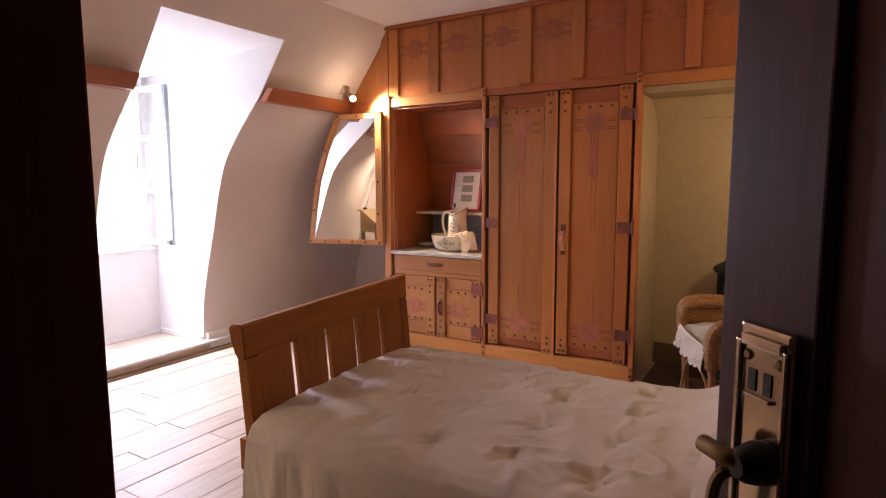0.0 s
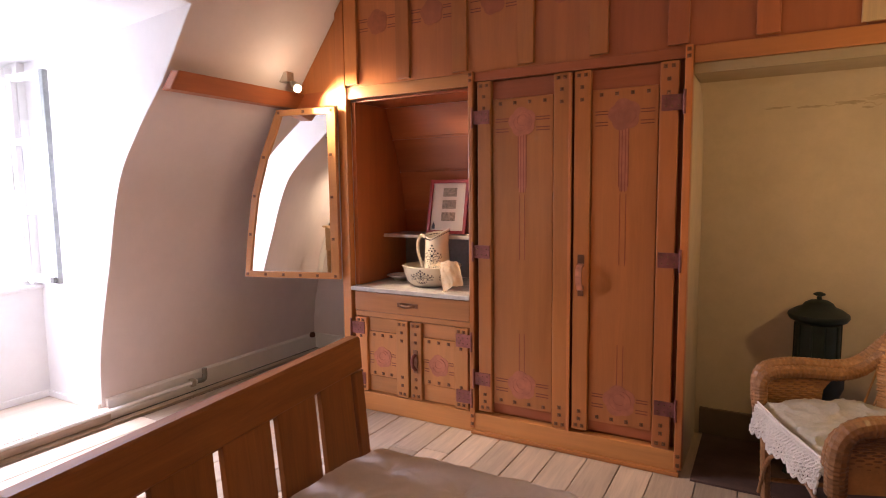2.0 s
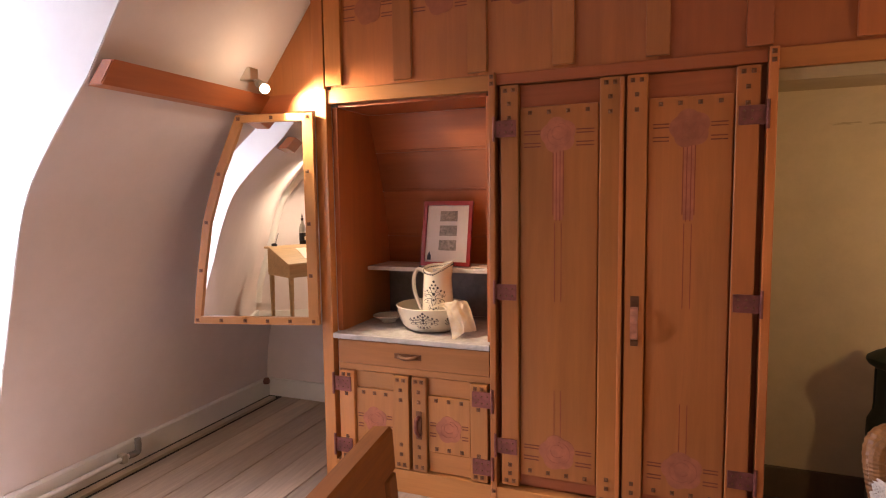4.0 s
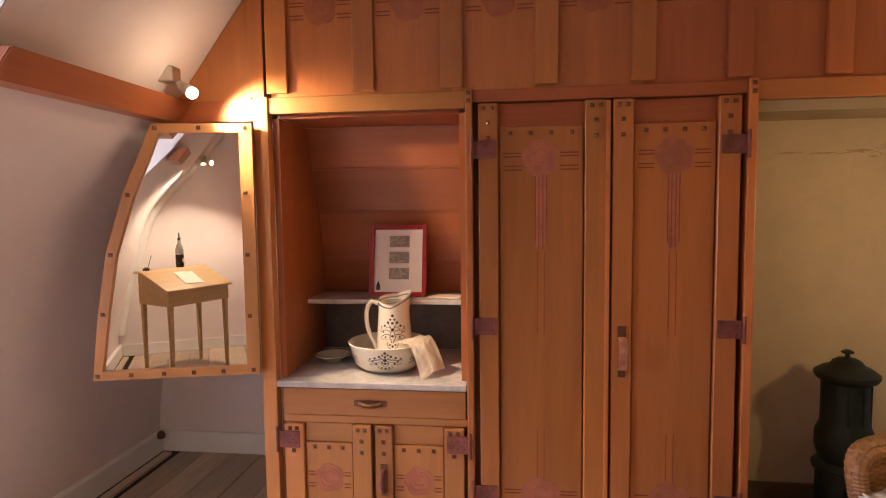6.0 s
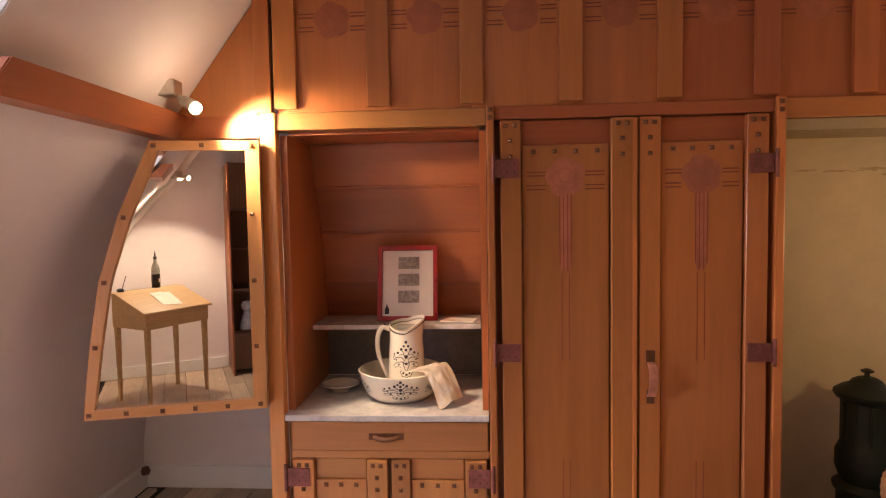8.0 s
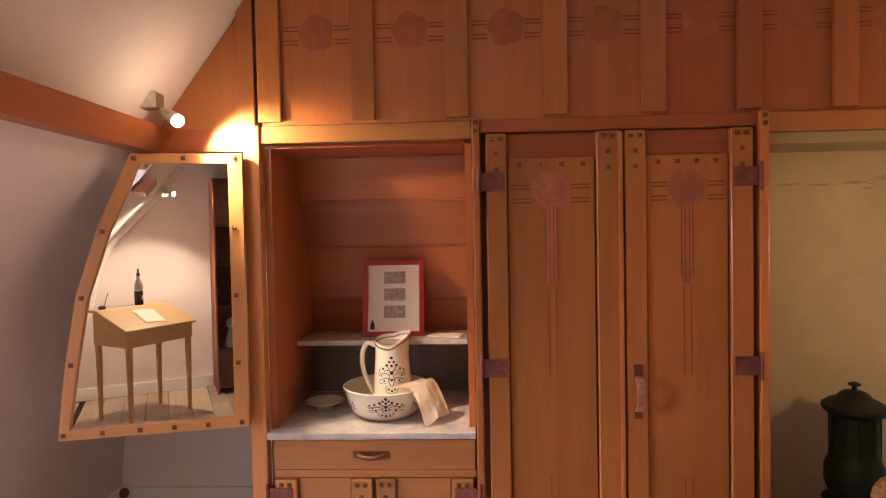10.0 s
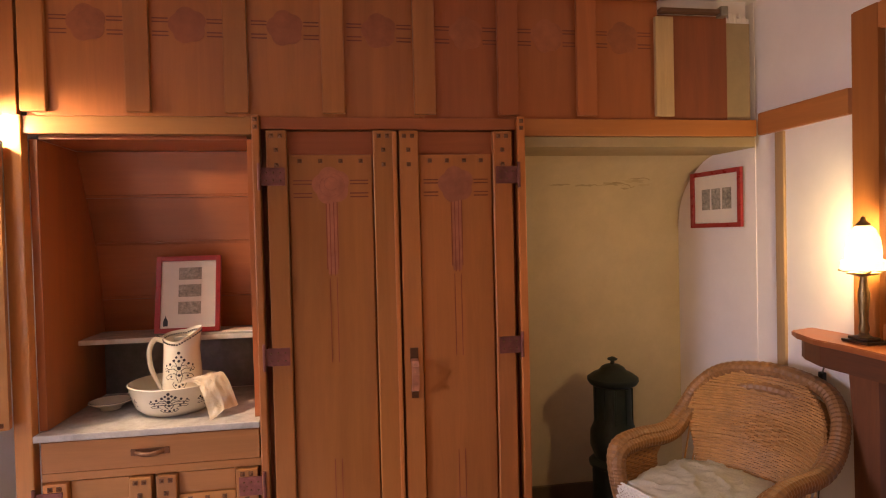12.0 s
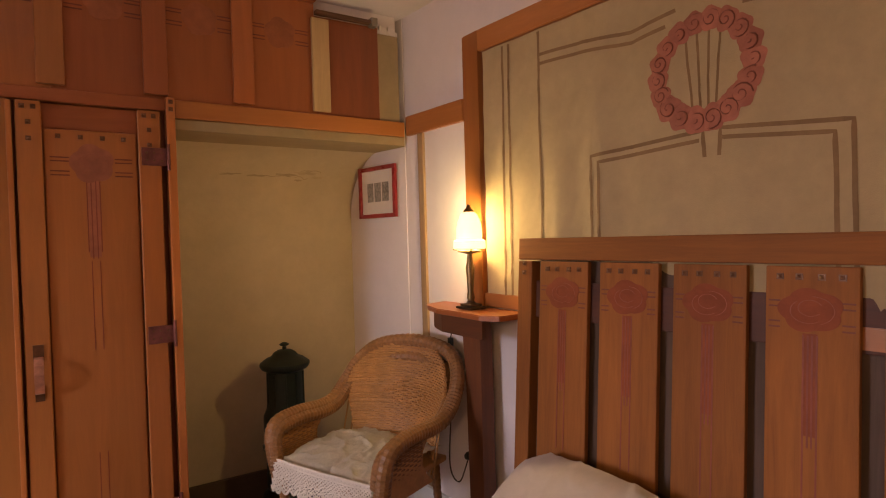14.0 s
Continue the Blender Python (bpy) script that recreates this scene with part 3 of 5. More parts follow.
# washstand under the niche
wash = thing("washstand", label="honey pine washstand with drawer, studded doors and copper hinges", category="washstand")
WX0, WX1 = -2.635, -1.803
part("carcass", box(WX0, WX1, FRONT + 0.035, 4.36, 0.10, 0.757), HONEY_X, wash)
part("plinth", box(WX0, WX1, FRONT - 0.02, FRONT + 0.034, 0.002, 0.118, 0.004), HONEY_X, wash)
part("rail", box(WX0 + 0.02, WX1 - 0.001, FRONT - 0.004, FRONT + 0.034, 0.598, 0.63, 0.003), HONEY_X, wash)
drawer = part("drawer", box(WX0 + 0.024, WX1 - 0.006, FRONT - 0.014, FRONT + 0.034, 0.634, 0.752, 0.004), HONEY_X, wash)
part("pull_plate", box(-2.292, -2.15, FRONT - 0.019, FRONT - 0.0142, 0.68, 0.706, 0.001), STUD, drawer)
part("pull", tube(smooth_line([(-2.27, FRONT - 0.019, 0.693), (-2.25, FRONT - 0.034, 0.69), (-2.22, FRONT - 0.040, 0.688), (-2.19, FRONT - 0.034, 0.69), (-2.172, FRONT - 0.019, 0.693)]), 0.009, 10), STUD, drawer, "bronze drawer pull", smooth=True)


def low_door(x0, xs0, xs1, x1, hinge_side):
    d = part("door", box(x0 + 0.003, x1 - 0.003, FRONT + 0.012, FRONT + 0.03, 0.125, 0.594, 0.002), HONEY_X, wash)
    part("panel", box(xs0 + 0.003, xs1 - 0.003, FRONT - 0.006, FRONT + 0.0115, 0.228, 0.508, 0.003), HONEY_Z, d)
    part("cross_rail", box(xs0 + 0.003, xs1 - 0.003, FRONT + 0.002, FRONT + 0.0115, 0.512, 0.594, 0.003), HONEY_X, d)
    part("cross_rail", box(xs0 + 0.003, xs1 - 0.003, FRONT + 0.002, FRONT + 0.0115, 0.125, 0.224, 0.003), HONEY_X, d)
    for i, (a, b) in enumerate(((x0, xs0), (xs1, x1))):
        part("stile", box(a + 0.003, b - 0.001, FRONT - 0.022, FRONT + 0.0115, 0.125, 0.594, 0.005), HONEY_Z, d)
        m = (a + b) / 2
        for z, k in ((0.575, 2), (0.525, 1), (0.475, 1), (0.25, 1), (0.20, 1), (0.148, 2)):
            for dx in ((-0.016, 0.016) if k == 2 else (0,)):
                stud(d, m + dx, FRONT - 0.0222, z)
    for k in range(3):
        x = xs0 + 0.045 + (xs1 - xs0 - 0.09) * k / 2
        stud(d, x, FRONT - 0.0062, 0.488)
        stud(d, x, FRONT - 0.0062, 0.247)
    xm = (xs0 + xs1) / 2
    rose(d, xm, FRONT - 0.0062, 0.35, 0.058)
    rose_bars(d, xm, FRONT - 0.0062, 0.355, 0.058, (xs1 - xs0) / 2 - 0.012)
    for z in (0.488, 0.165):
        if hinge_side < 0:
            hinge(d, x0 - 0.018, FRONT - 0.0225, z, 0.092, 0.075, -1)
        else:
            hinge(d, x1 - 0.074, FRONT - 0.0225, z, 0.092, 0.075, 1)
    return d


low_door(-2.61, -2.52, -2.305, -2.218, -1)
ld = low_door(-2.205, -2.125, -1.905, -1.816, 1)
part("lock_plate", box(-2.18, -2.15, FRONT - 0.026, FRONT - 0.0222, 0.29, 0.43, 0.001), STUD, ld)
part("handle", tube(smooth_line([(-2.165, FRONT - 0.026, 0.40), (-2.165, FRONT - 0.055, 0.39), (-2.165, FRONT - 0.058, 0.345), (-2.165, FRONT - 0.028, 0.31)]), 0.011, 10), COPPER, ld, "curved copper handle", smooth=True)
tagged(solid("marble_top", box(-2.632, -1.804, FRONT - 0.03, 4.345, 0.758, 0.785, 0.005), MARBLE, "grey veined marble slab on the washstand", "worktop", kind=""), kind="")

# niche above: side boards, sloped back boards, shelf
niche = thing("wash_niche", label="open pine niche with a shelf and sloping board back", category="niche")
part("side_post", box(-2.70, -2.636, FRONT - 0.02, FRONT + 0.03, 0.002, 2.0, 0.005), HONEY_Z, niche)
side = [(FRONT + 0.03, 0.787), (4.36, 0.787), (4.36, 1.05), (4.32, 1.40), (4.23, 1.65), (4.12, 1.915), (FRONT + 0.03, 1.915)]
part("side_board", prism(side, "x", -2.634, -2.606), NICHE_Z, niche)
part("side_board", prism(side, "x", -1.83, -1.804), NICHE_Z, niche)
part("top_board", box(-2.604, -1.832, FRONT + 0.04, 4.13, 1.916, 1.93), RED_X, niche)
part("header", box(-2.66, -1.804, FRONT - 0.006, FRONT + 0.034, 1.93, 1.999, 0.004), HONEY_X, niche)
back = [(4.365, 1.05), (4.325, 1.40), (4.235, 1.655), (4.125, 1.915)]
zs = [1.05, 1.24, 1.50, 1.715, 1.915]


def back_y(z):
    for (ya, za), (yb, zb) in zip(back, back[1:]):
        if z <= zb:
            return ya + (yb - ya) * (z - za) / (zb - za)
    return back[-1][0]


part("back_sheet", prism([(y + 0.022, z) for y, z in back] + [(y + 0.035, z) for y, z in reversed(back)], "x", -2.615, -1.822), RED_X, niche)
for a, b in zip(zs, zs[1:]):
    part("back_board", prism([(back_y(a), a + 0.0012), (back_y(b), b - 0.0012), (back_y(b) + 0.02, b - 0.0012), (back_y(a) + 0.02, a + 0.0012)], "x", -2.615, -1.822, bevel=0.0025), NICHE_X, niche)
    part("bead", tube([(-2.604, back_y(a + 0.012) - 0.0005, a + 0.012), (-1.832, back_y(a + 0.012) - 0.0005, a + 0.012)], 0.0022, 6), NICHE_X, niche)
# splashback set darker than the marble shelf and slab
part("splashback", box(-2.604, -1.832, 4.338, 4.358, 0.788, 1.05), material("dark_grey_splash", (0.22, 0.21, 0.22), 0.4, scale=5, vary=0.15), niche, "grey marble splashback")
part("shelf", box(-2.603, -1.833, 4.07, 4.33, 1.068, 1.09, 0.003), MARBLE, niche, "thin grey marble shelf")

# overhead row of panels
over = thing("overhead_cupboard", label="row of pine overhead panels with battens and red rose inlays", category="cupboard")
edges = [-2.59, -2.22, -1.855, -1.477, -1.105, -0.748, -0.396, -0.056]
for i, (a, b) in enumerate(zip(edges, edges[1:])):
    part("panel", box(a, b, FRONT - 0.002, FRONT + 0.02, 2.0, CEIL - 0.03, 0.002), PINE_Z if i not in (4, 5, 6) else RED_Z, over)
    xm = (a + b) / 2
    rose(over, xm + 0.004, FRONT - 0.0022, 2.355, 0.0625, False)
    rose_bars(over, xm + 0.004, FRONT - 0.0022, 2.36, 0.062, 0.132)
for a in edges:
    w = 0.045
    if a > -0.1:
        part("batten", box(a - 0.02, a + 0.065, FRONT - 0.024, FRONT - 0.0025, 2.012, 2.45, 0.003), RAW_Z, over, "pale unstained batten")
    else:
        part("batten", box(a - w, a + w, FRONT - 0.024, FRONT - 0.0025, 2.012, CEIL - 0.03, 0.004), PINE_Z if a < -1.0 else RED_Z, over)
part("end_panel", box(-0.055, 0.28, FRONT - 0.002, FRONT + 0.02, 2.0, 2.465, 0.002), material("dark_red_panel", (0.22, 0.062, 0.024), 0.5, grain="z", scale=3, vary=0.1, stain=0.2, bump=0.06), over, "dark reddish pine panel")
part("end_panel", box(0.281, 0.40, FRONT + 0.004, FRONT + 0.02, 2.0, 2.44, 0.002), DULL_OCHRE, over, "ochre plastered end strip")
part("end_panel", box(-0.055, 0.40, FRONT + 0.03, FRONT + 0.05, 2.0, CEIL - 0.001), PLASTER, over)
part("cornice", box(-2.72, -0.056, FRONT - 0.04, FRONT + 0.02, CEIL - 0.029, CEIL - 0.002, 0.005), RED_X, over)
part("cornice", box(-0.055, 0.235, FRONT - 0.035, FRONT + 0.0, 2.468, 2.486, 0.003), material("dark_top_strip", (0.11, 0.05, 0.026), 0.6, grain="x", vary=0.12), over, "loose dark top strip")
part("strip_bracket", box(0.228, 0.262, FRONT - 0.045, FRONT - 0.003, 2.455, 2.498, 0.004), material("dull_zinc", (0.34, 0.30, 0.26), 0.5, 0.6), over, "dull metal end bracket")
bm = bmesh.new()
for k in range(9):
    x = 0.284 + 0.013 * k
    h = 2.44 + 0.035 + 0.03 * noise.noise(Vector((k * 1.7, 0.3, 2)))
    box(x, x + 0.0128, FRONT + 0.006, FRONT + 0.024, 2.4402, h, 0.002, bm, 1)
part("broken_plaster", bm, PLASTER, over, "ragged broken plaster edge")
part("bottom_board", box(-2.64, 0.40, FRONT + 0.036, 4.31, 2.0, 2.02), PINE_X, over)
solid("lintel", box(-0.681, 0.415, FRONT - 0.016, FRONT + 0.03, 1.925, 1.999, 0.004), PINE_X, "honey pine lintel board over the alcove", "lintel")
# darker ochre offsets bounced light: the soffit's dimness is in its colour
solid("alcove_soffit", box(-0.681, 0.46, FRONT + 0.031, 4.32, 1.882, 1.995), DULL_OCHRE, "ochre plastered alcove soffit", "soffit")
solid("lintel_plaster", box(-0.681, 0.42, FRONT + 0.002, FRONT + 0.0305, 1.88, 1.924, 0.003), DULL_OCHRE, "ochre plastered edge under the lintel", "lintel")

# gusset above the mirror
solid("gusset_panel", prism([(-3.06, 1.995), (-2.72, 1.995), (-2.72, 2.44)], "y", FRONT + 0.012, FRONT + 0.03), PINE_Z, "pine gusset panel beneath the roof slope", "panel")
solid("gusset_post", box(-2.72, -2.655, FRONT - 0.004, FRONT + 0.03, 2.001, CEIL - 0.03, 0.004), PINE_Z, "pine corner post", "post")
solid("gusset_rail", prism([(-3.16, 1.903), (-2.702, 1.903), (-2.702, 1.994), (-3.06, 1.994)], "y", FRONT - 0.008, FRONT + 0.03, bevel=0.003), RED_X, "reddish pine rail above the mirror", "rail")

# ---------------------------------------------------------------- bed
RED_BED_Z = material("bed_pine_upright", (0.31, 0.112, 0.030), 0.62, grain="z", vary=0.12, stain=0.2, bump=0.08, shift=0.06, spec=0.22)
RED_BED_Y = material("bed_pine_level", (0.31, 0.112, 0.030), 0.62, grain="y", vary=0.12, stain=0.2, bump=0.08, shift=0.06, spec=0.22)


def child_frame(name, parent, m, label=""):
    ob = new(name)
    ob.parent, ob.matrix_local = parent, m
    ob.empty_display_size = 0.05
    return tagged(ob, label)


bed = thing("bed", -0.64, 2.06, 0, label="honey pine double bed with slatted ends and red rose inlays", category="bed")
foot = child_frame("footboard", bed, pose(-1.045, 0, 0, 0, -5, 7), "low slatted pine footboard")
# top rail with an outward roll, seen from the end as a rounded block
rail_end = [(-0.046, 0.768), (-0.034, 0.782), (0.018, 0.782), (0.026, 0.772), (0.024, 0.652), (0.006, 0.638), (-0.014, 0.640), (-0.026, 0.672), (-0.040, 0.712)]
part("top_rail", prism(rail_end, "y", -0.645, 0.715, bevel=0.004), RED_BED_Y, foot)
for y in (-0.607, 0.675):
    part("post", box(-0.022, 0.026, y - 0.033, y + 0.033, 0.004, 0.642, 0.006), RED_BED_Z, foot)
for k in range(5):
    y = -0.467 + 0.248 * k
    part("slat", box(-0.004, 0.018, y - 0.1045, y + 0.1045, 0.20, 0.65, 0.003), RED_BED_Z, foot)
part("low_rail", box(-0.018, 0.018, -0.573, 0.641, 0.10, 0.22, 0.004), RED_BED_Y, foot)

head = child_frame("headboard", bed, pose(1.069, 0.063, 0, 0, 4, 6), "tall slatted pine headboard with inlaid roses")
part("top_rail", box(-0.03, 0.012, -0.76, 0.76, 1.305, 1.388, 0.005), RED_BED_Y, head)
# added sheet: its dark brown stands in for the shaded wall between slats
part("rear_panel", box(0.0125, 0.018, -0.684, 0.684, 0.30, 1.303, 0.001), material("slat_gap_shade", (0.115, 0.070, 0.050), 0.8, grain="z", vary=0.15, stain=0.2, bump=0.06), head, "added dull brown sheet standing in for shade between the slats")
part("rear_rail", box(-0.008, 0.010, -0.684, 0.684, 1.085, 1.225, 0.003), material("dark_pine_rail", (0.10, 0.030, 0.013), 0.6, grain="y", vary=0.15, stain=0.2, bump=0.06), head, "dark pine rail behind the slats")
part("low_rail", box(-0.008, 0.012, -0.684, 0.684, 0.26, 0.40, 0.003), RED_BED_Y, head)
for s in (-1, 1):
    part("post", box(-0.035, 0.02, s * 0.72 - 0.035, s * 0.72 + 0.035, 0.0, 1.30, 0.006), RED_BED_Z, head)
    for z in (1.29, 1.255):
        st = part("stud", STUD_ME, STUD, head)
        st.matrix_local = pose(-0.036, s * 0.72, z, 0, 0, -90)


for k in range(5):
    y = 0.534 - 0.268 * k
    sl = part("slat", box(-0.03, -0.0085, -0.109, 0.109, 0.22, 1.300, 0.004), RED_BED_Z, head)
    sl.location = (-0.004, y, 0)
    for dy in (-0.072, -0.026, 0.026, 0.072):
        st = part("stud", STUD_ME, STUD, sl)
        st.matrix_local = pose(-0.0302, dy, 1.272, 0, 0, -90)
    if 0.060 not in ROSES:
        ROSES[0.060] = rose_mesh(0.060), rose_lines(0.060)
    for me, mat, nm, lift in ((ROSES[0.060][0], ROSE_DEEP, "rose", 0.0302), (ROSES[0.060][1], PETAL, "petal_lines", 0.0304)):
        ro = part(nm, me, mat, sl)
        ro.matrix_local = pose(-lift, 0, 1.185, 0, 0, -90) @ Matrix.Diagonal((1.12, 1, 0.84, 1))
    for s in (-1, 1):
        for z in (1.205, 1.19, 1.15, 1.135):
            a, b = sorted((s * 0.072, s * 0.1))
            part("inlay_line", box(-0.0314, -0.0301, a, b, z, z + 0.0045), LINE, sl)
    part("stem", box(-0.0307, -0.0301, -0.017, 0.017, 0.86, 1.125), ROSE_DEEP, sl)
    for o in (-0.016, -0.005, 0.005, 0.016):
        part("stem_line", box(-0.0313, -0.0301, o - 0.0022, o + 0.0022, 0.62 if abs(o) > 0.01 else 0.83, 1.12), STEM, sl)
for s in (-1, 1):
    part("side_rail", box(-1.02, 1.0, s * 0.655 - 0.014, s * 0.655 + 0.014, 0.20, 0.33, 0.004), RED_BED_Z, bed)


def bed_cover():
    """Mattress cover hanging to both sides, with a bolster under it at the head and soft creases."""
    bm = bmesh.new()
    nx, ny = 230, 170
    prof = [(-0.705, 0.04), (-0.70, 0.20), (-0.69, 0.34), (-0.665, 0.395), (-0.62, 0.418), (-0.40, 0.44), (0, 0.455), (0.35, 0.44), (0.52, 0.42), (0.575, 0.395), (0.60, 0.34), (0.61, 0.20), (0.612, 0.12)]
    line = [Vector((0, a, b)) for a, b in prof]
    length = [0]
    for a, b in zip(line, line[1:]):
        length.append(length[-1] + (b - a).length)
    grid = []
    for i in range(nx + 1):
        u = i / nx
        row = []
        for j in range(ny + 1):
            s = length[-1] * j / ny
            k = next(k for k in range(len(length) - 1) if s <= length[k + 1] + 1e-9)
            p = line[k].lerp(line[k + 1], (s - length[k]) / (length[k + 1] - length[k]))
            x = 0.05 + u * 1.93 - 1.02
            top = min(1, max(0, (p.z - 0.20) / 0.2))
            lump = min(1.0, max(0.0, (x - 0.46) / 0.44))
            lump = lump * lump * (3 - 2 * lump)
            t = min(1, max(0, (p.y + 0.64) / 0.95))
            z = p.z + 0.195 * lump * top * t * t * (3 - 2 * t)
            n1 = noise.noise(Vector((x * 2.2, p.y * 2.6, 1.0))) * 0.020
            n2 = noise.noise(Vector((x * 7 + p.y * 4, p.y * 3 - x * 2, 5.0))) * 0.007 + max(0, 1 - abs(noise.noise(Vector((x * 9 - p.y * 5, p.y * 11 + x * 3, 2.5)))) * 5) * 0.003
            ridge = max(0, 1 - abs(noise.noise(Vector((x * 3.1 + 0.6 * p.y, p.y * 5.2, 9.0)))) * 7) * 0.007
            crease = max(0, 1 - abs(noise.noise(Vector((x * 14 + 5 * noise.noise(Vector((x * 2, p.y * 2, 4))), p.y * 6 - x * 3, 12.0)))) * 6) * max(0, noise.noise(Vector((x * 3.3, p.y * 3.7, 21.0))) + 0.10) * 0.014 * (x < 0.5) * min(1, max(0, (0.5 - x) * 5))
            z += (n1 + n2 + ridge + crease) * (0.3 + 0.7 * top)
            for tx in range(6):
                for ty in range(4):
                    dx, dy = x + 0.82 - 0.29 * tx, p.y + 0.46 - 0.28 * ty
                    r2 = dx * dx + dy * dy
                    if r2 < 0.03:
                        z -= top * (x < 0.6) * (0.020 * math.exp(-r2 / 0.0026) + 0.0035 * math.exp(-r2 / 0.008) * math.cos(7 * math.atan2(dy, dx) + tx + 2 * ty))
            fold = (1 - top) * (0.012 * math.sin(x * 26 + 3 * noise.noise(Vector((x * 3, 0, 2)))) + 0.013 * noise.noise(Vector((x * 17, p.z * 2.5, 6))) + 0.006 * max(0, 1 - abs(noise.noise(Vector((x * 24 + p.z * 5, p.z * 3, 3)))) * 5))
            y = p.y + (fold - 0.01 * (1 - top)) * (1 if p.y < 0 else -1) + 0.05 * lump * (p.y > 0.3)
            ends = 0.02 * noise.noise(Vector((p.y * 4, z * 3, 4)))
            if i == 0:
                z = z - 0.12 * top
            if i == 1:
                z = z - 0.02 * top
            row.append(bm.verts.new((x + (ends if i < 3 else 0), y, z)))
        grid.append(row)
    for i in range(nx):
        for j in range(ny):
            bm.faces.new((grid[i][j], grid[i + 1][j], grid[i + 1][j + 1], grid[i][j + 1]))
    return bm


cover = tagged(part("bed_cover", bed_cover(), LINEN, None, "", smooth=True), "creased cream linen cover over the mattress and bolster", "bed cover")
cover.location = (-0.64, 2.06, 0)

# ---------------------------------------------------------------- mirror
mirror_thing = thing("wall_mirror", -2.70, 3.715, 0, 14, label="quarter-arched pine-framed mirror with bronze studs", category="mirror")
outer = [(-0.66, 0.828), (-0.645, 0.97), (-0.628, 1.105), (-0.585, 1.356), (-0.507, 1.603), (-0.43, 1.78), (-0.385, 1.882), (0.010, 1.885), (0.010, 0.828)]
inner = [(-0.622, 0.866), (-0.606, 0.975), (-0.588, 1.105), (-0.546, 1.345), (-0.468, 1.585), (-0.393, 1.755), (-0.358, 1.846), (-0.042, 1.847), (-0.042, 0.866)]
n = len(outer)
# frame pine is paler: the spot's light on it is put into the colour
LIT_HONEY_Z = material("lamplit_honey_upright", (0.52, 0.245, 0.088), 0.4, grain="z", scale=3, vary=0.08, stain=0.18, bump=0.06)
LIT_HONEY_X = material("lamplit_honey_level", (0.52, 0.245, 0.088), 0.4, grain="x", scale=3, vary=0.08, stain=0.18, bump=0.06)
for nm, idx, mat in (("frame_side", range(0, 6), LIT_HONEY_Z), ("frame_top", (6,), LIT_HONEY_X), ("frame_side", (7,), LIT_HONEY_Z), ("frame_bottom", (8,), LIT_HONEY_X)):
    bm = bmesh.new()
    for i in idx:
        j = (i + 1) % n
        a, b, c, d = outer[i], outer[j], inner[j], inner[i]
        vs = [[bm.verts.new((p[0], y, p[1])) for p in (a, b, c, d)] for y in (-0.018, 0.018)]
        bm.faces.new(vs[0])
        bm.faces.new(vs[1][::-1])
        for k in range(4):
            bm.faces.new((vs[0][k], vs[0][(k + 1) % 4], vs[1][(k + 1) % 4], vs[1][k]))
    bmesh.ops.remove_doubles(bm, verts=bm.verts, dist=0.0005)
    part(nm, bm, mat, mirror_thing)
SILVER = bpy.data.materials.new("mirror_silver")
SILVER.use_nodes = True
_s = SILVER.node_tree.nodes["Principled BSDF"]
_s.inputs["Base Color"].default_value, _s.inputs["Metallic"].default_value, _s.inputs["Roughness"].default_value = (0.9, 0.89, 0.87, 1), 1.0, 0.01
part("mirror_glass", prism([(x * 1.008 - 0.0 if x < -0.1 else x + 0.006, z) for x, z in inner], "y", -0.004, 0.004), SILVER, mirror_thing, "silvered mirror glass")
part("backing", prism([(x, z) for x, z in inner], "y", 0.006, 0.014), RED_Z, mirror_thing)
mids = [((a[0] + b[0]) / 2, (a[1] + b[1]) / 2) for a, b in zip(outer, inner)]
marks = [mids[0], mids[2], mids[3], mids[4], mids[6], mids[7], mids[8], (-0.20, 1.866), (-0.023, 1.60), (-0.023, 1.34), (-0.023, 1.08), (-0.51, 0.847), (-0.38, 0.847), (-0.26, 0.847), (-0.14, 0.847)]
for x, z in marks:
    stud(mirror_thing, x, -0.0182, z)

# ---------------------------------------------------------------- spot lamps
CHROME = material("brushed_chrome", (0.62, 0.58, 0.52), 0.3, 0.9, vary=0.1, bump=0)
GLOW = bpy.data.materials.new("lamp_glow")
GLOW.use_nodes = True
_e = GLOW.node_tree.nodes["Principled BSDF"]
_e.inputs["Emission Color"].default_value, _e.inputs["Emission Strength"].default_value = (1.0, 0.80, 0.52, 1), 40


def spot_lamp(x, y, z, tx, ty, tz, rx, ry, rz):
    """A small spot on a rail block: block, arm, can, glowing front."""
    t = thing("spot_lamp", x, y, z, label="small brushed metal spot lamp on the pine rail", category="spot lamp", group="spot lamps")
    base = Vector((rx - x, ry - y, rz - z))
    aim = (Vector((tx, ty, tz)) - Vector((x, y, z))).normalized()
    part("mount", box(base.x - 0.035, base.x + 0.035, base.y - 0.03, base.y + 0.03, base.z - 0.03, base.z + 0.03, 0.006), CHROME, t)
    back_p = -aim * 0.075
    part("arm", tube([base, base * 0.55 + back_p * 0.6, back_p], 0.010, 8), CHROME, t)
    part("can", tube([-aim * 0.085, -aim * 0.05, -aim * 0.004], 0.019, 18, taper=0.027), CHROME, t, smooth=True)
    part("bulb", tube([-aim * 0.003, aim * 0.004], 0.022, 18), GLOW, t, "glowing halogen bulb")


spot_lamp(-2.88, 3.60, 1.995, -2.62, 3.46, 1.84, -2.99, 3.62, 2.075)
spot_lamp(-2.96, -0.26, 1.99, -3.05, 0.10, 0.6, -3.04, -0.36, 2.03)
spot_lamp(-2.88, -0.225, 2.0, 0.40, 2.10, 1.15, -3.0, -0.38, 2.05)

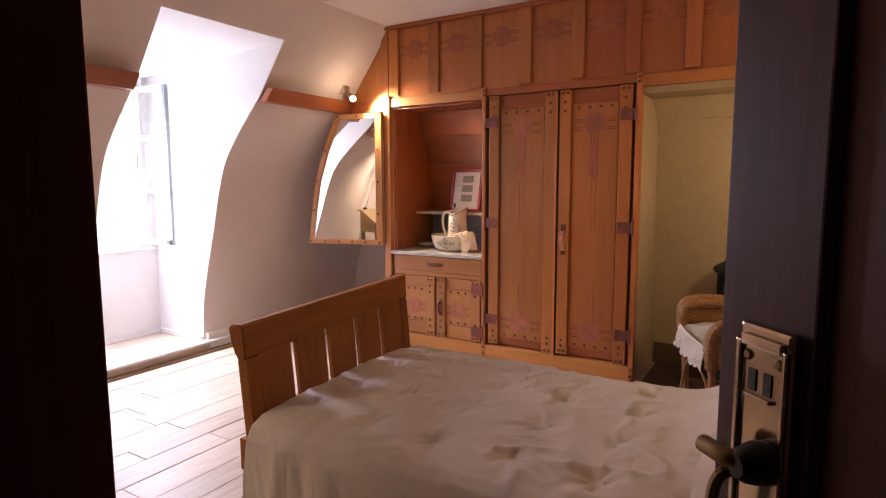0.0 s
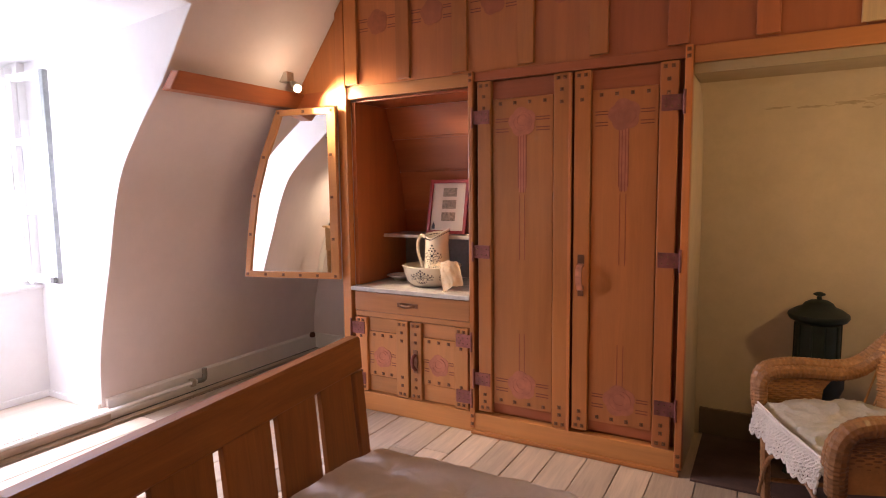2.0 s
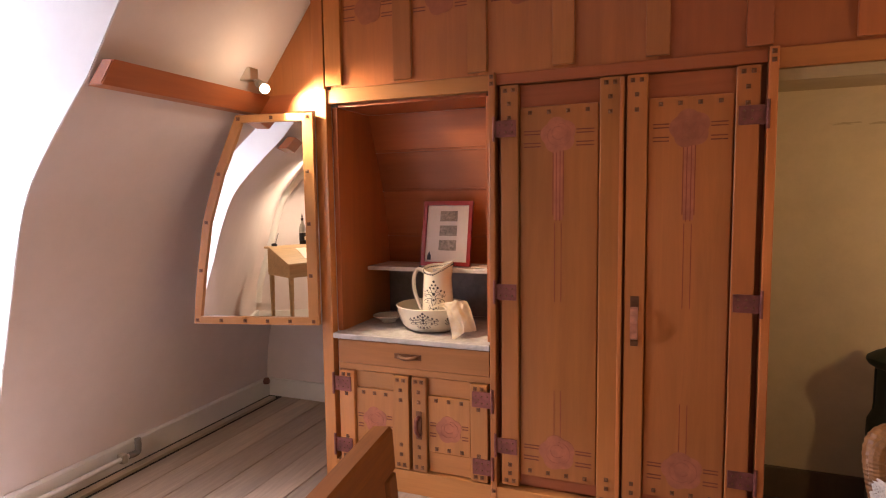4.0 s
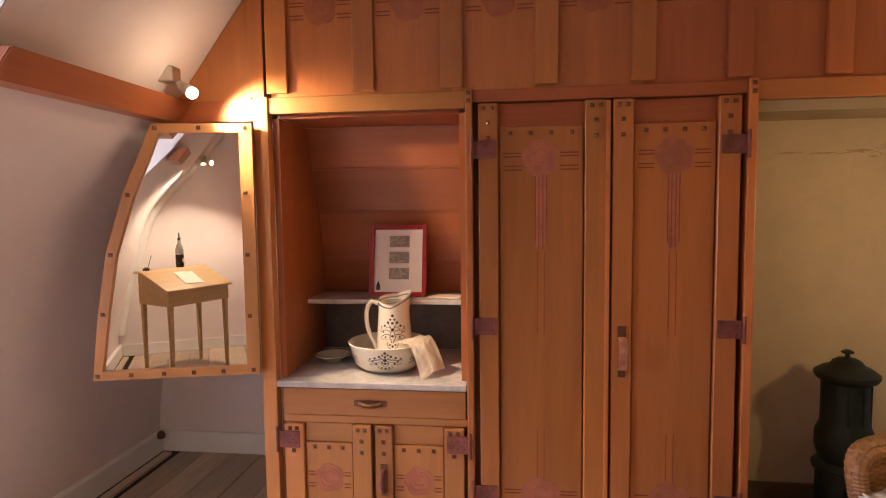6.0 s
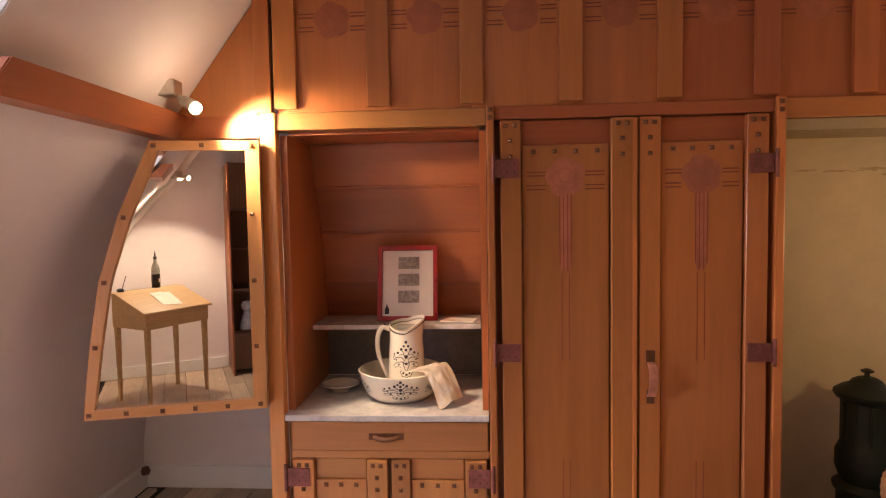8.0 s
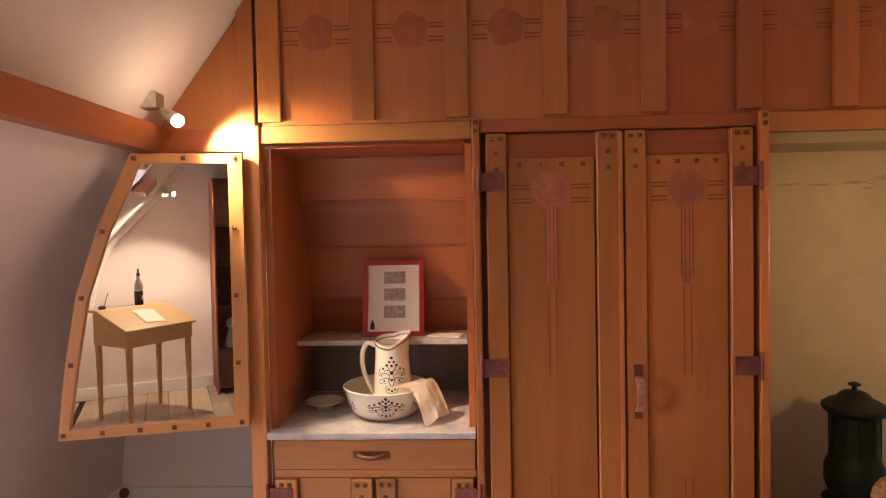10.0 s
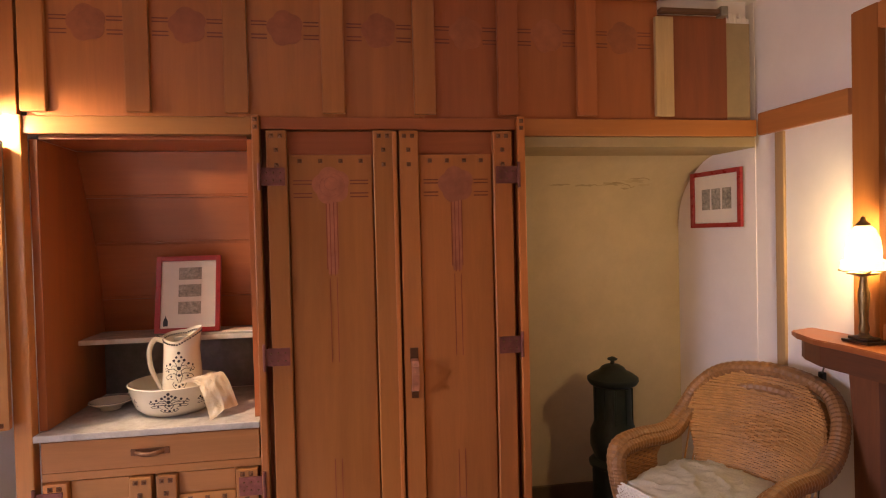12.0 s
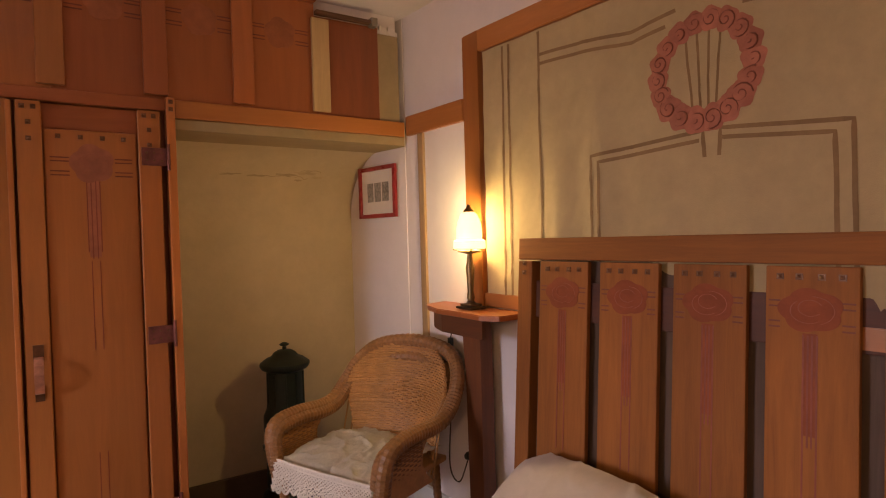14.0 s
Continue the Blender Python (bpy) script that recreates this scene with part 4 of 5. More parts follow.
# ---------------------------------------------------------------- things in the niche
PORCELAIN = material("porcelain", (0.80, 0.73, 0.60), 0.16, scale=4, vary=0.03, stain=0.05, bump=0, coat=0.4)
PRINT = material("dark_transfer_print", (0.025, 0.02, 0.03), 0.3, vary=0.1, bump=0)


def motif(bm, place, w, h):
    """A bud-and-scroll motif laid on a surface: place(u, v) gives a point and its normal."""
    def leaf(u, v, r, k=10, rv=None):
        vs = []
        for i in range(k):
            p, nrm = place(u + r * math.cos(2 * math.pi * i / k), v + (rv or r) * math.sin(2 * math.pi * i / k))
            vs.append(bm.verts.new(p + nrm * 0.0012))
        bm.faces.new(vs)

    def curl(pts, t=0.0028):
        for (a, b), (c, d) in zip(pts, pts[1:]):
            ln = math.hypot(c - a, d - b) or 1
            px, py = -(d - b) / ln * t / 2, (c - a) / ln * t / 2
            vs = []
            for u, v in ((a + px, b + py), (c + px, d + py), (c - px, d - py), (a - px, b - py)):
                p, nrm = place(u, v)
                vs.append(bm.verts.new(p + nrm * 0.001))
            bm.faces.new(vs)

    for s in (-1, 1):
        curl([(s * w * a, h * b) for a, b in ((0.05, -0.5), (0.22, -0.2), (0.12, 0.05), (0.35, 0.18), (0.75, 0.15), (0.95, 0.02))])
        curl([(s * w * a, h * b) for a, b in ((0.0, -0.2), (0.3, -0.05), (0.6, -0.08), (0.85, -0.16))])
        curl([(s * w * a, h * b) for a, b in ((0.05, 0.1), (0.2, 0.42), (0.3, 0.5))])
        curl([(s * w * a, h * b) for a, b in ((0.95, 0.02), (1.05, 0.14), (0.92, 0.24), (0.80, 0.16))], 0.002)
        curl([(s * w * a, h * b) for a, b in ((0.85, -0.16), (0.98, -0.26), (0.84, -0.36), (0.66, -0.30), (0.40, -0.34))], 0.002)
        curl([(s * w * a, h * b) for a, b in ((0.0, -0.86), (0.30, -0.78), (0.46, -0.58), (0.34, -0.46))], 0.0024)
        curl([(s * w * a, h * b) for a, b in ((0.12, 0.30), (0.42, 0.34), (0.56, 0.22))], 0.002)
        for a, b, r in ((0.92, 0.32, 0.0042), (0.62, 0.40, 0.0055), (0.34, 0.58, 0.006), (0.16, 0.74, 0.005), (0.55, -0.20, 0.0045), (0.22, -0.62, 0.0045), (0.74, 0.04, 0.004)):
            leaf(s * w * a, h * b, r)
    for b, r in ((0.95, 0.0065), (0.55, 0.006), (0.2, 0.008), (-0.15, 0.006), (-0.7, 0.0055)):
        leaf(0, h * b, r)


def on_turned(prof, ang):
    """A placing function on the side of a turned body round the angle ang."""
    def place(u, v):
        for (r0, z0), (r1, z1) in zip(prof, prof[1:]):
            if z0 <= v <= z1:
                r = r0 + (r1 - r0) * (v - z0) / max(1e-6, z1 - z0)
                break
        else:
            r = prof[-1][0]
        a = ang + u / r
        nrm = Vector((math.cos(a), math.sin(a), 0))
        return nrm * r + Vector((0, 0, v)), nrm
    return place


bowl = thing("wash_bowl", -2.19, 4.0, 0.787, label="cream porcelain wash bowl with dark printed sprays", category="bowl")
bowl_out = [(0.11, 0.0), (0.13, 0.004), (0.157, 0.03), (0.174, 0.075), (0.184, 0.12)]
part("bowl_body", lathe([(0, 0.0)] + bowl_out + [(0.188, 0.124), (0.182, 0.127), (0.172, 0.10), (0.15, 0.045), (0.10, 0.02), (0, 0.016)], 56), PORCELAIN, bowl, smooth=True)
for k, ang in enumerate((-1.45, -2.75, -0.35, 0.9, 2.2)):
    bm = bmesh.new()
    pl = on_turned(bowl_out, ang)
    motif(bm, lambda u, v, pl=pl: pl(u, v + 0.065), 0.075, 0.045)
    part("printed_spray", bm, PRINT, bowl)
jug = thing("water_jug", -2.165, 4.02, 0.806, label="cream porcelain water jug with dark printed spray", category="jug")
jug_out = [(0.084, 0.0), (0.086, 0.02), (0.082, 0.10), (0.077, 0.18), (0.073, 0.24), (0.073, 0.285)]
bm = lathe([(0, 0.0), (0.082, 0.0)] + jug_out + [(0.0745, 0.30), (0.0715, 0.301), (0.068, 0.25), (0.070, 0.15), (0.068, 0.02), (0, 0.015)], 48)
for v in bm.verts:      # lip raised at the spout, dipped at the sides
    if v.co.z > 0.24:
        a = math.atan2(v.co.y, v.co.x)
        w = (v.co.z - 0.24) / 0.07
        v.co.z += w * (0.034 * max(0, math.cos(a)) + 0.012 * max(0, math.sin(a)) - 0.026 * max(0, -math.sin(a)) ** 1.5)
        if math.cos(a) > 0.5:
            v.co.x += w * 0.024 * (math.cos(a) - 0.5)
part("jug_body", bm, PORCELAIN, jug, smooth=True)
part("handle", tube(smooth_line([(-0.070, -0.01, 0.275), (-0.105, -0.015, 0.285), (-0.128, -0.018, 0.235), (-0.122, -0.018, 0.16), (-0.095, -0.014, 0.09), (-0.078, -0.012, 0.05)]), 0.012, 10, taper=0.009), PORCELAIN, jug, smooth=True)
part("thumb_rest", tube([(-0.088, -0.012, 0.29), (-0.098, -0.014, 0.30)], 0.006, 8), PRINT, jug)
for ang in (-1.48,):
    bm = bmesh.new()
    pl = on_turned(jug_out, ang)
    motif(bm, lambda u, v, pl=pl: pl(u, v + 0.15), 0.06, 0.085)
    part("printed_spray", bm, PRINT, jug)
bm = bmesh.new()
for k in range(44):
    a = 2 * math.pi * k / 44
    c = Vector((0.0725 * math.cos(a) + 0.018 * max(0, math.cos(a) - 0.5), 0.0725 * math.sin(a), 0.286 + 0.028 * max(0, math.cos(a)) + 0.010 * max(0, math.sin(a)) - 0.021 * max(0, -math.sin(a)) ** 1.5))
    lathe([(0.004, -0.0035), (0.004, 0.0035)], 6, c.x, c.y, bm)
    for v in bm.verts[-12:]:
        v.co.z += c.z
part("rim_dots", bm, PRINT, jug)
dish = thing("soap_dish", -2.482, 4.075, 0.786, label="small white porcelain soap dish", category="dish")
part("dish_body", lathe([(0, 0.0), (0.04, 0.0), (0.045, 0.012), (0.088, 0.034), (0.086, 0.038), (0.045, 0.02), (0, 0.016)], 40), PORCELAIN, dish, smooth=True)
part("rim_line", lathe([(0.082, 0.0375), (0.085, 0.0385), (0.083, 0.0392)], 40), PRINT, dish)


def towel():
    bm = bmesh.new()
    nu, nv = 40, 26
    g = []
    path = smooth_line([(-0.085, 0.00, 0.122), (-0.04, -0.005, 0.142), (0.0, -0.02, 0.148), (0.030, -0.045, 0.118), (0.055, -0.07, 0.065), (0.075, -0.09, 0.012)], 8)
    for i in range(nu + 1):
        f = i / nu * (len(path) - 1)
        k = min(int(f), len(path) - 2)
        p = path[k].lerp(path[k + 1], f - k)
        row = []
        for j in range(nv + 1):
            w = (j / nv - 0.5) * (0.110 + 0.022 * i / nu)
            lift = 0.020 * noise.noise(Vector((i * 0.13, w * 34, 3))) + 0.012 * math.cos(w * 46) + 0.006 * noise.noise(Vector((i * 0.4, w * 80, 9)))
            row.append(bm.verts.new((p.x + w * 0.72, p.y + w * 0.62 - lift * 0.6, p.z + w * 0.26 * min(1, i / 18) + lift * 0.6)))
        g.append(row)
    top = [(g[i][j], g[i + 1][j], g[i + 1][j + 1], g[i][j + 1]) for i in range(nu) for j in range(nv)]
    for f in top:
        bm.faces.new(f)
    bmesh.ops.solidify(bm, geom=bm.faces[:], thickness=0.034)
    return bm


TOWEL = material("embroidered_towel", (0.90, 0.86, 0.80), 0.9, scale=7, vary=0.02, second=(0.86, 0.70, 0.48), stain=0.06, bump=0.5, bscale=160, sheen=0.3)
tw = tagged(part("hand_towel", towel(), TOWEL, None, "", smooth=True), "folded cream towel with faded orange embroidery over the bowl", "towel")
tw.location = (-2.034, 3.93, 0.792)
RED_FRAME = material("red_lacquer", (0.32, 0.018, 0.02), 0.3, vary=0.08, stain=0.08, bump=0.02, coat=0.3)
PAPER = material("cream_paper", (0.78, 0.69, 0.60), 0.8, scale=6, vary=0.02, stain=0.04, bump=0)
GLAZED = material("glazed_paper", (0.78, 0.69, 0.60), 0.7, scale=6, vary=0.02, stain=0.04, bump=0, coat=0.5)
PHOTO = material("old_photo", (0.40, 0.34, 0.27), 0.6, scale=22, vary=0.32, stain=0.25, bump=0)


def framed(name, m, w, h, fw, photos, label):
    t = new(name)
    t.matrix_world = m
    tagged(t, label, "picture")
    for nm, q in (("frame_side", (-w / 2, -w / 2 + fw, 0, h)), ("frame_side", (w / 2 - fw, w / 2, 0, h)), ("frame_top", (-w / 2 + fw, w / 2 - fw, h - fw, h)), ("frame_bottom", (-w / 2 + fw, w / 2 - fw, 0, fw))):
        part(nm, box(q[0], q[1], -0.018, 0.0, q[2], q[3], 0.002), RED_FRAME, t)
    part("mount", box(-w / 2 + fw, w / 2 - fw, -0.006, -0.001, fw, h - fw), GLAZED, t, "cream paper mount under glass")
    for x0, x1, z0, z1 in photos:
        part("print", box(x0, x1, -0.0072, -0.0061, z0, z1), PHOTO, t, "small faded print")
    return t


pf = framed("framed_prints", pose(-2.175, 4.16, 1.091, -12, 0, 0), 0.285, 0.355, 0.022,
            [(-0.045, 0.055, 0.245, 0.302), (-0.045, 0.055, 0.165, 0.222), (-0.045, 0.055, 0.085, 0.142)], "red-framed sheet of three small prints leaning on the shelf")
part("bottle_mark", prism([(-0.108, 0.032), (-0.088, 0.032), (-0.088, 0.055), (-0.094, 0.068), (-0.098, 0.08), (-0.102, 0.068), (-0.108, 0.055)], "y", -0.0085, -0.0062), PRINT, pf, "small dark stamp mark")
tagged(solid("paper_leaf", prism([(-2.02, 4.13), (-1.87, 4.10), (-1.85, 4.19), (-1.98, 4.22)], "z", 1.092, 1.097), PAPER, "pale paper lying on the marble shelf", "paper", kind=""), kind="")

# alcove side picture
framed("framed_prints", Matrix.Translation((0.405, 4.025, 1.516)) @ pose(0, 0, 0, 0, 0, -81 - 180 + 180) @ pose(0, -0.012, 0), 0.335, 0.285, 0.022,
       [(-0.095, -0.04, 0.09, 0.195), (-0.028, 0.03, 0.09, 0.195), (0.042, 0.1, 0.09, 0.195)], "red-framed row of three small prints on the wall")

# ---------------------------------------------------------------- stove
stove = thing("iron_stove", -0.142, 4.10, 0.013, label="black-green cast iron stove on a low hearth", category="stove")
part("base", lathe([(0, 0.04), (0.15, 0.04), (0.155, 0.06), (0.14, 0.09), (0.115, 0.11), (0.11, 0.12)], 36), IRON, stove, smooth=True)
for a in (45, 135, 225, 315):
    part("foot", tube(smooth_line([(0.12 * math.cos(radians(a)), 0.12 * math.sin(radians(a)), 0.05), (0.155 * math.cos(radians(a)), 0.155 * math.sin(radians(a)), 0.03), (0.175 * math.cos(radians(a)), 0.175 * math.sin(radians(a)), 0.002)]), 0.016, 8, taper=0.012), IRON, stove)
part("lower_drum", lathe([(0.11, 0.12), (0.118, 0.14), (0.118, 0.30), (0.112, 0.32)], 36), IRON, stove, smooth=True)
part("waist_ring", lathe([(0.112, 0.32), (0.135, 0.33), (0.137, 0.345), (0.12, 0.36), (0.105, 0.37)], 36), IRON, stove, smooth=True)
part("upper_drum", lathe([(0.105, 0.37), (0.128, 0.43), (0.126, 0.50), (0.108, 0.54), (0.102, 0.58), (0.10, 0.735)], 36), IRON, stove, smooth=True)
part("lid", lathe([(0.10, 0.735), (0.128, 0.748), (0.139, 0.765), (0.137, 0.778), (0.105, 0.800), (0.075, 0.812), (0.062, 0.83), (0.04, 0.842), (0, 0.846)], 40), IRON, stove, smooth=True)
part("knob", lathe([(0.012, 0.846), (0.010, 0.862), (0.026, 0.868), (0.028, 0.874), (0.012, 0.882), (0, 0.884)], 20), IRON, stove, smooth=True)
for k in range(10):
    a = 2 * math.pi * k / 10
    part("rib", box(0.098, 0.107, -0.006, 0.006, 0.55, 0.73, 0.002), IRON, stove).matrix_local = pose(0, 0, 0, 0, 0, math.degrees(a))
stove.scale = (0.91, 0.91, 0.98)
part("stove_door", box(-0.055, 0.055, -0.128, -0.112, 0.16, 0.28, 0.006), IRON, stove)

# ---------------------------------------------------------------- corner shelf, lamp, cable
shelf = thing("corner_shelf", 0, 0, 0, label="honey pine wall shelf on a tapered bracket leg", category="shelf")
outline = [(right_x(3.46) - 0.001, 3.50), (0.335, 3.46), (0.305, 3.40), (0.265, 3.27), (0.275, 3.10), (0.262, 2.96), (0.30, 2.88), (right_x(2.88) - 0.032, 2.88), (right_x(3.16) - 0.032, 3.165), (right_x(3.16) - 0.032, 3.285), (right_x(3.3) - 0.001, 3.29)]
part("shelf_top", prism(outline, "z", 1.066, 1.088, bevel=0.004), RED_Y, shelf)
# shade below the top is put into the apron's colour; leg darkened too
part("apron", prism([(right_x(3.4) - 0.002, 3.46), (0.355, 3.43), (0.325, 3.38), (0.285, 3.26), (0.285, 2.97), (0.305, 2.97), (0.305, 3.25), (0.345, 3.37), (0.37, 3.41), (right_x(3.4) - 0.002, 3.43)], "z", 0.985, 1.065, bevel=0.003), material("shaded_apron_pine", (0.13, 0.043, 0.018), 0.5, grain="y", vary=0.15, stain=0.15), shelf)
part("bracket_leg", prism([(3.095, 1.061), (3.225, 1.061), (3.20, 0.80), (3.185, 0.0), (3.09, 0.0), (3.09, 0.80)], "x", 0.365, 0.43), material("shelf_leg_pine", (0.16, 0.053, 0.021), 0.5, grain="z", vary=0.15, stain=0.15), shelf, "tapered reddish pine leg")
BRASS = material("aged_brass", (0.24, 0.155, 0.07), 0.38, 0.8, vary=0.2, bump=0.05)
tl = thing("table_lamp", 0.372, 3.157, 1.089, label="small lit lamp with a glass tulip shade and bronze stem", category="lamp")
part("foot", box(-0.042, 0.042, -0.055, 0.055, 0.0, 0.010, 0.003, box(-0.030, 0.030, -0.040, 0.040, 0.011, 0.022, 0.004, lathe([(0.026, 0.0225), (0.018, 0.028), (0.014, 0.0352)], 20))), material("dark_bronze", (0.085, 0.05, 0.03), 0.4, 0.6, vary=0.2, bump=0.05), tl, "dark square bronze foot")
part("stem", lathe([(0.014, 0.035), (0.018, 0.05), (0.013, 0.075), (0.016, 0.13), (0.020, 0.175), (0.014, 0.20), (0.011, 0.235)], 20), BRASS, tl, smooth=True)
part("holder", lathe([(0.011, 0.235), (0.05, 0.245), (0.052, 0.25), (0.02, 0.256), (0.018, 0.27)], 24), BRASS, tl, smooth=True)
for a in (0, 120, 240):
    part("screw", tube([(0.045 * math.cos(radians(a)), 0.045 * math.sin(radians(a)), 0.252), (0.078 * math.cos(radians(a)), 0.078 * math.sin(radians(a)), 0.257)], 0.004, 6), BRASS, tl)
SHADE = bpy.data.materials.new("opal_glass")
SHADE.use_nodes = True
_o = SHADE.node_tree.nodes["Principled BSDF"]
_o.inputs["Base Color"].default_value, _o.inputs["Roughness"].default_value = (0.95, 0.88, 0.72, 1), 0.3
_o.inputs["Emission Color"].default_value, _o.inputs["Emission Strength"].default_value = (1.0, 0.80, 0.45, 1), 3.0
shade = part("shade", lathe([(0.066, 0.258), (0.070, 0.262), (0.068, 0.292), (0.055, 0.298), (0.0555, 0.33), (0.050, 0.37), (0.036, 0.405), (0.020, 0.418), (0.0, 0.42)], 36), SHADE, tl, "opal glass tulip shade", smooth=True)
shade.visible_shadow = False
part("finial", lathe([(0.024, 0.416), (0.022, 0.424), (0.010, 0.434), (0.008, 0.446), (0, 0.45)], 16), BRASS, tl, smooth=True)
CABLE = material("black_cable", (0.02, 0.02, 0.02), 0.5, bump=0)
cable = thing("lamp_cable", 0.43, 3.40, 0, label="thin brown lamp cable with a black switch", category="cable")
part("cord", tube(smooth_line([(0.45, 3.35, 1.06), (0.44, 3.42, 0.92), (0.445, 3.40, 0.78), (0.43, 3.42, 0.55), (0.43, 3.44, 0.30), (0.44, 3.38, 0.24), (0.45, 3.32, 0.36), (0.455, 3.31, 0.385)]), 0.0035, 6), material("brown_cord", (0.10, 0.07, 0.05), 0.6, bump=0), cable)
part("switch", box(0.43, 0.45, 3.41, 3.435, 0.86, 0.92, 0.005), CABLE, cable)
part("plug", lathe([(0, 0), (0.018, 0), (0.02, 0.02), (0.012, 0.035), (0, 0.036)], 14), CABLE, cable).matrix_local = pose(0.462, 3.305, 0.385, 0, -90, 0)
for o in cable.children:
    if o.name.startswith("plug"):
        continue
    o.location = (-0.43, -3.40, 0)
for o in cable.children:
    if o.name.startswith("plug"):
        o.location = (0.462 - 0.43, 3.305 - 3.40, 0.385)

# ---------------------------------------------------------------- tapestry in its pine frame
tap = thing("tapestry", 0, 0, 0, label="olive linen wall hanging with brown lines and a pink rose wreath", category="tapestry")
CLOTH = material("olive_linen", (0.46, 0.34, 0.185), 0.9, scale=5, vary=0.05, stain=0.08, bump=0.3, bscale=300, sheen=0.2)
BROWN = material("brown_braid", (0.26, 0.155, 0.075), 0.85, vary=0.1, bump=0.2)
PINK = material("pink_applique", (0.42, 0.145, 0.095), 0.85, vary=0.12, stain=0.12, bump=0.2)
TY0, TY1, TZ0, TZ1 = 1.05, 3.15, 1.10, 2.20


def tap_x(y, z):
    """The hanging's face, with soft upright folds, before the wall."""
    sag = (TZ1 - z) / (TZ1 - TZ0)
    return right_x(y) - 0.020 - 0.014 * sag * math.sin(y * 23 + 1.5 * math.sin(y * 5)) * (0.4 + 0.6 * noise.noise(Vector((y * 3, z, 0)))) - 0.005 * noise.noise(Vector((y * 8, z * 5, 3))) - 0.003 * max(0, 1 - abs(noise.noise(Vector((y * 11 + z * 5, z * 3 - y * 2, 6)))) * 4)


bm = bmesh.new()
g = [[bm.verts.new((tap_x(TY0 + (TY1 - TY0) * i / 160, TZ0 + (TZ1 - TZ0) * j / 50), TY0 + (TY1 - TY0) * i / 160, TZ0 + (TZ1 - TZ0) * j / 50)) for j in range(51)] for i in range(161)]
for i in range(160):
    for j in range(50):
        bm.faces.new((g[i][j], g[i + 1][j], g[i + 1][j + 1], g[i][j + 1]))
part("cloth", bm, CLOTH, tap, smooth=True)


def braid(pts, w=0.0125, name="braid", mat=None):
    """A flat band sewn along points given as y, z."""
    bm = bmesh.new()
    fine = []
    for (a, b), (c, d) in zip(pts, pts[1:]):
        k = max(2, int(math.hypot(c - a, d - b) / 0.02))
        fine += [(a + (c - a) * i / k, b + (d - b) * i / k) for i in range(k)]
    fine.append(pts[-1])
    rows = []
    for i, (y, z) in enumerate(fine):
        ya, za = fine[max(0, i - 1)]
        yb, zb = fine[min(len(fine) - 1, i + 1)]
        ln = math.hypot(yb - ya, zb - za) or 1
        ny, nz = -(zb - za) / ln, (yb - ya) / ln
        rows.append([bm.verts.new((tap_x(y + s * ny * w / 2, z + s * nz * w / 2) - 0.002, y + s * ny * w / 2, z + s * nz * w / 2)) for s in (-1, 1)])
    for a, b in zip(rows, rows[1:]):
        bm.faces.new((a[0], b[0], b[1], a[1]))
    part(name, bm, mat or BROWN, tap)


WY, WZ = 2.154, 1.881
for pts in ([(3.02, 2.19), (3.03, 1.11)], [(2.985, 2.19), (2.99, 1.11)], [(2.815, 2.19), (2.825, 1.11)],
            [(2.815, 2.10), (2.60, 2.09), (2.40, 2.065), (WY + 0.085, 2.085)], [(2.815, 2.065), (2.60, 2.055), (2.40, 2.03), (WY + 0.12, 2.045)],
            [(2.58, 1.11), (2.575, 1.675), (2.16, 1.70), (2.155, 1.62)], [(2.545, 1.11), (2.54, 1.65), (2.17, 1.672)],
            [(2.11, 1.62), (2.105, 1.70), (1.77, 1.668), (1.765, 1.11)], [(2.10, 1.672), (1.81, 1.642), (1.805, 1.11)],
            [(WY - 0.085, 2.085), (1.85, 2.065), (1.43, 2.10)], [(WY - 0.12, 2.045), (1.85, 2.03), (1.43, 2.065)], [(1.43, 2.19), (1.43, 1.11)], [(1.27, 2.19), (1.27, 1.11)], [(1.23, 2.19), (1.23, 1.11)]):
    braid(pts)
for o in (-0.06, -0.02, 0.02, 0.06):
    braid([(WY + o, 2.04), (WY + o * 0.6, 1.76)], 0.008, "lyre_string")
for k in range(18):
    a = 2 * math.pi * k / 18
    cy, cz, r = WY + 0.148 * math.cos(a), WZ + 0.148 * math.sin(a), 0.036 + (0.006 if math.sin(a) < -0.5 else 0)
    bm = bmesh.new()
    ring = [bm.verts.new((tap_x(cy + r * math.cos(b), cz + r * math.sin(b)) - 0.0035, cy + r * (1 + 0.08 * math.sin(5 * b)) * math.cos(b), cz + r * (1 + 0.08 * math.sin(5 * b)) * math.sin(b))) for b in [2 * math.pi * i / 26 for i in range(26)]]
    mid = bm.verts.new((tap_x(cy, cz) - 0.009, cy, cz))
    for i in range(26):
        bm.faces.new((ring[i], ring[(i + 1) % 26], mid))
    part("wreath_rose", bm, PINK, tap)
    bm = bmesh.new()
    sp = [(tap_x(cy, cz) - 0.0078 + 0.004 * (i / 22), cy + r * 0.82 * (i / 22) * math.cos(i * 0.5 + k), cz + r * 0.82 * (i / 22) * math.sin(i * 0.5 + k)) for i in range(3, 23)]
    tube(sp, 0.0026, 4, bm)
    part("stitch", bm, LINE, tap)
part("frame_post", prism([(right_x(3.22) - 0.032, 3.165), (right_x(3.22) - 0.032, 3.275), (right_x(3.22) + 0.0, 3.275), (right_x(3.22) + 0.0, 3.165)], "z", 1.09, 2.30, bevel=0.004), PINE_Z, tap)
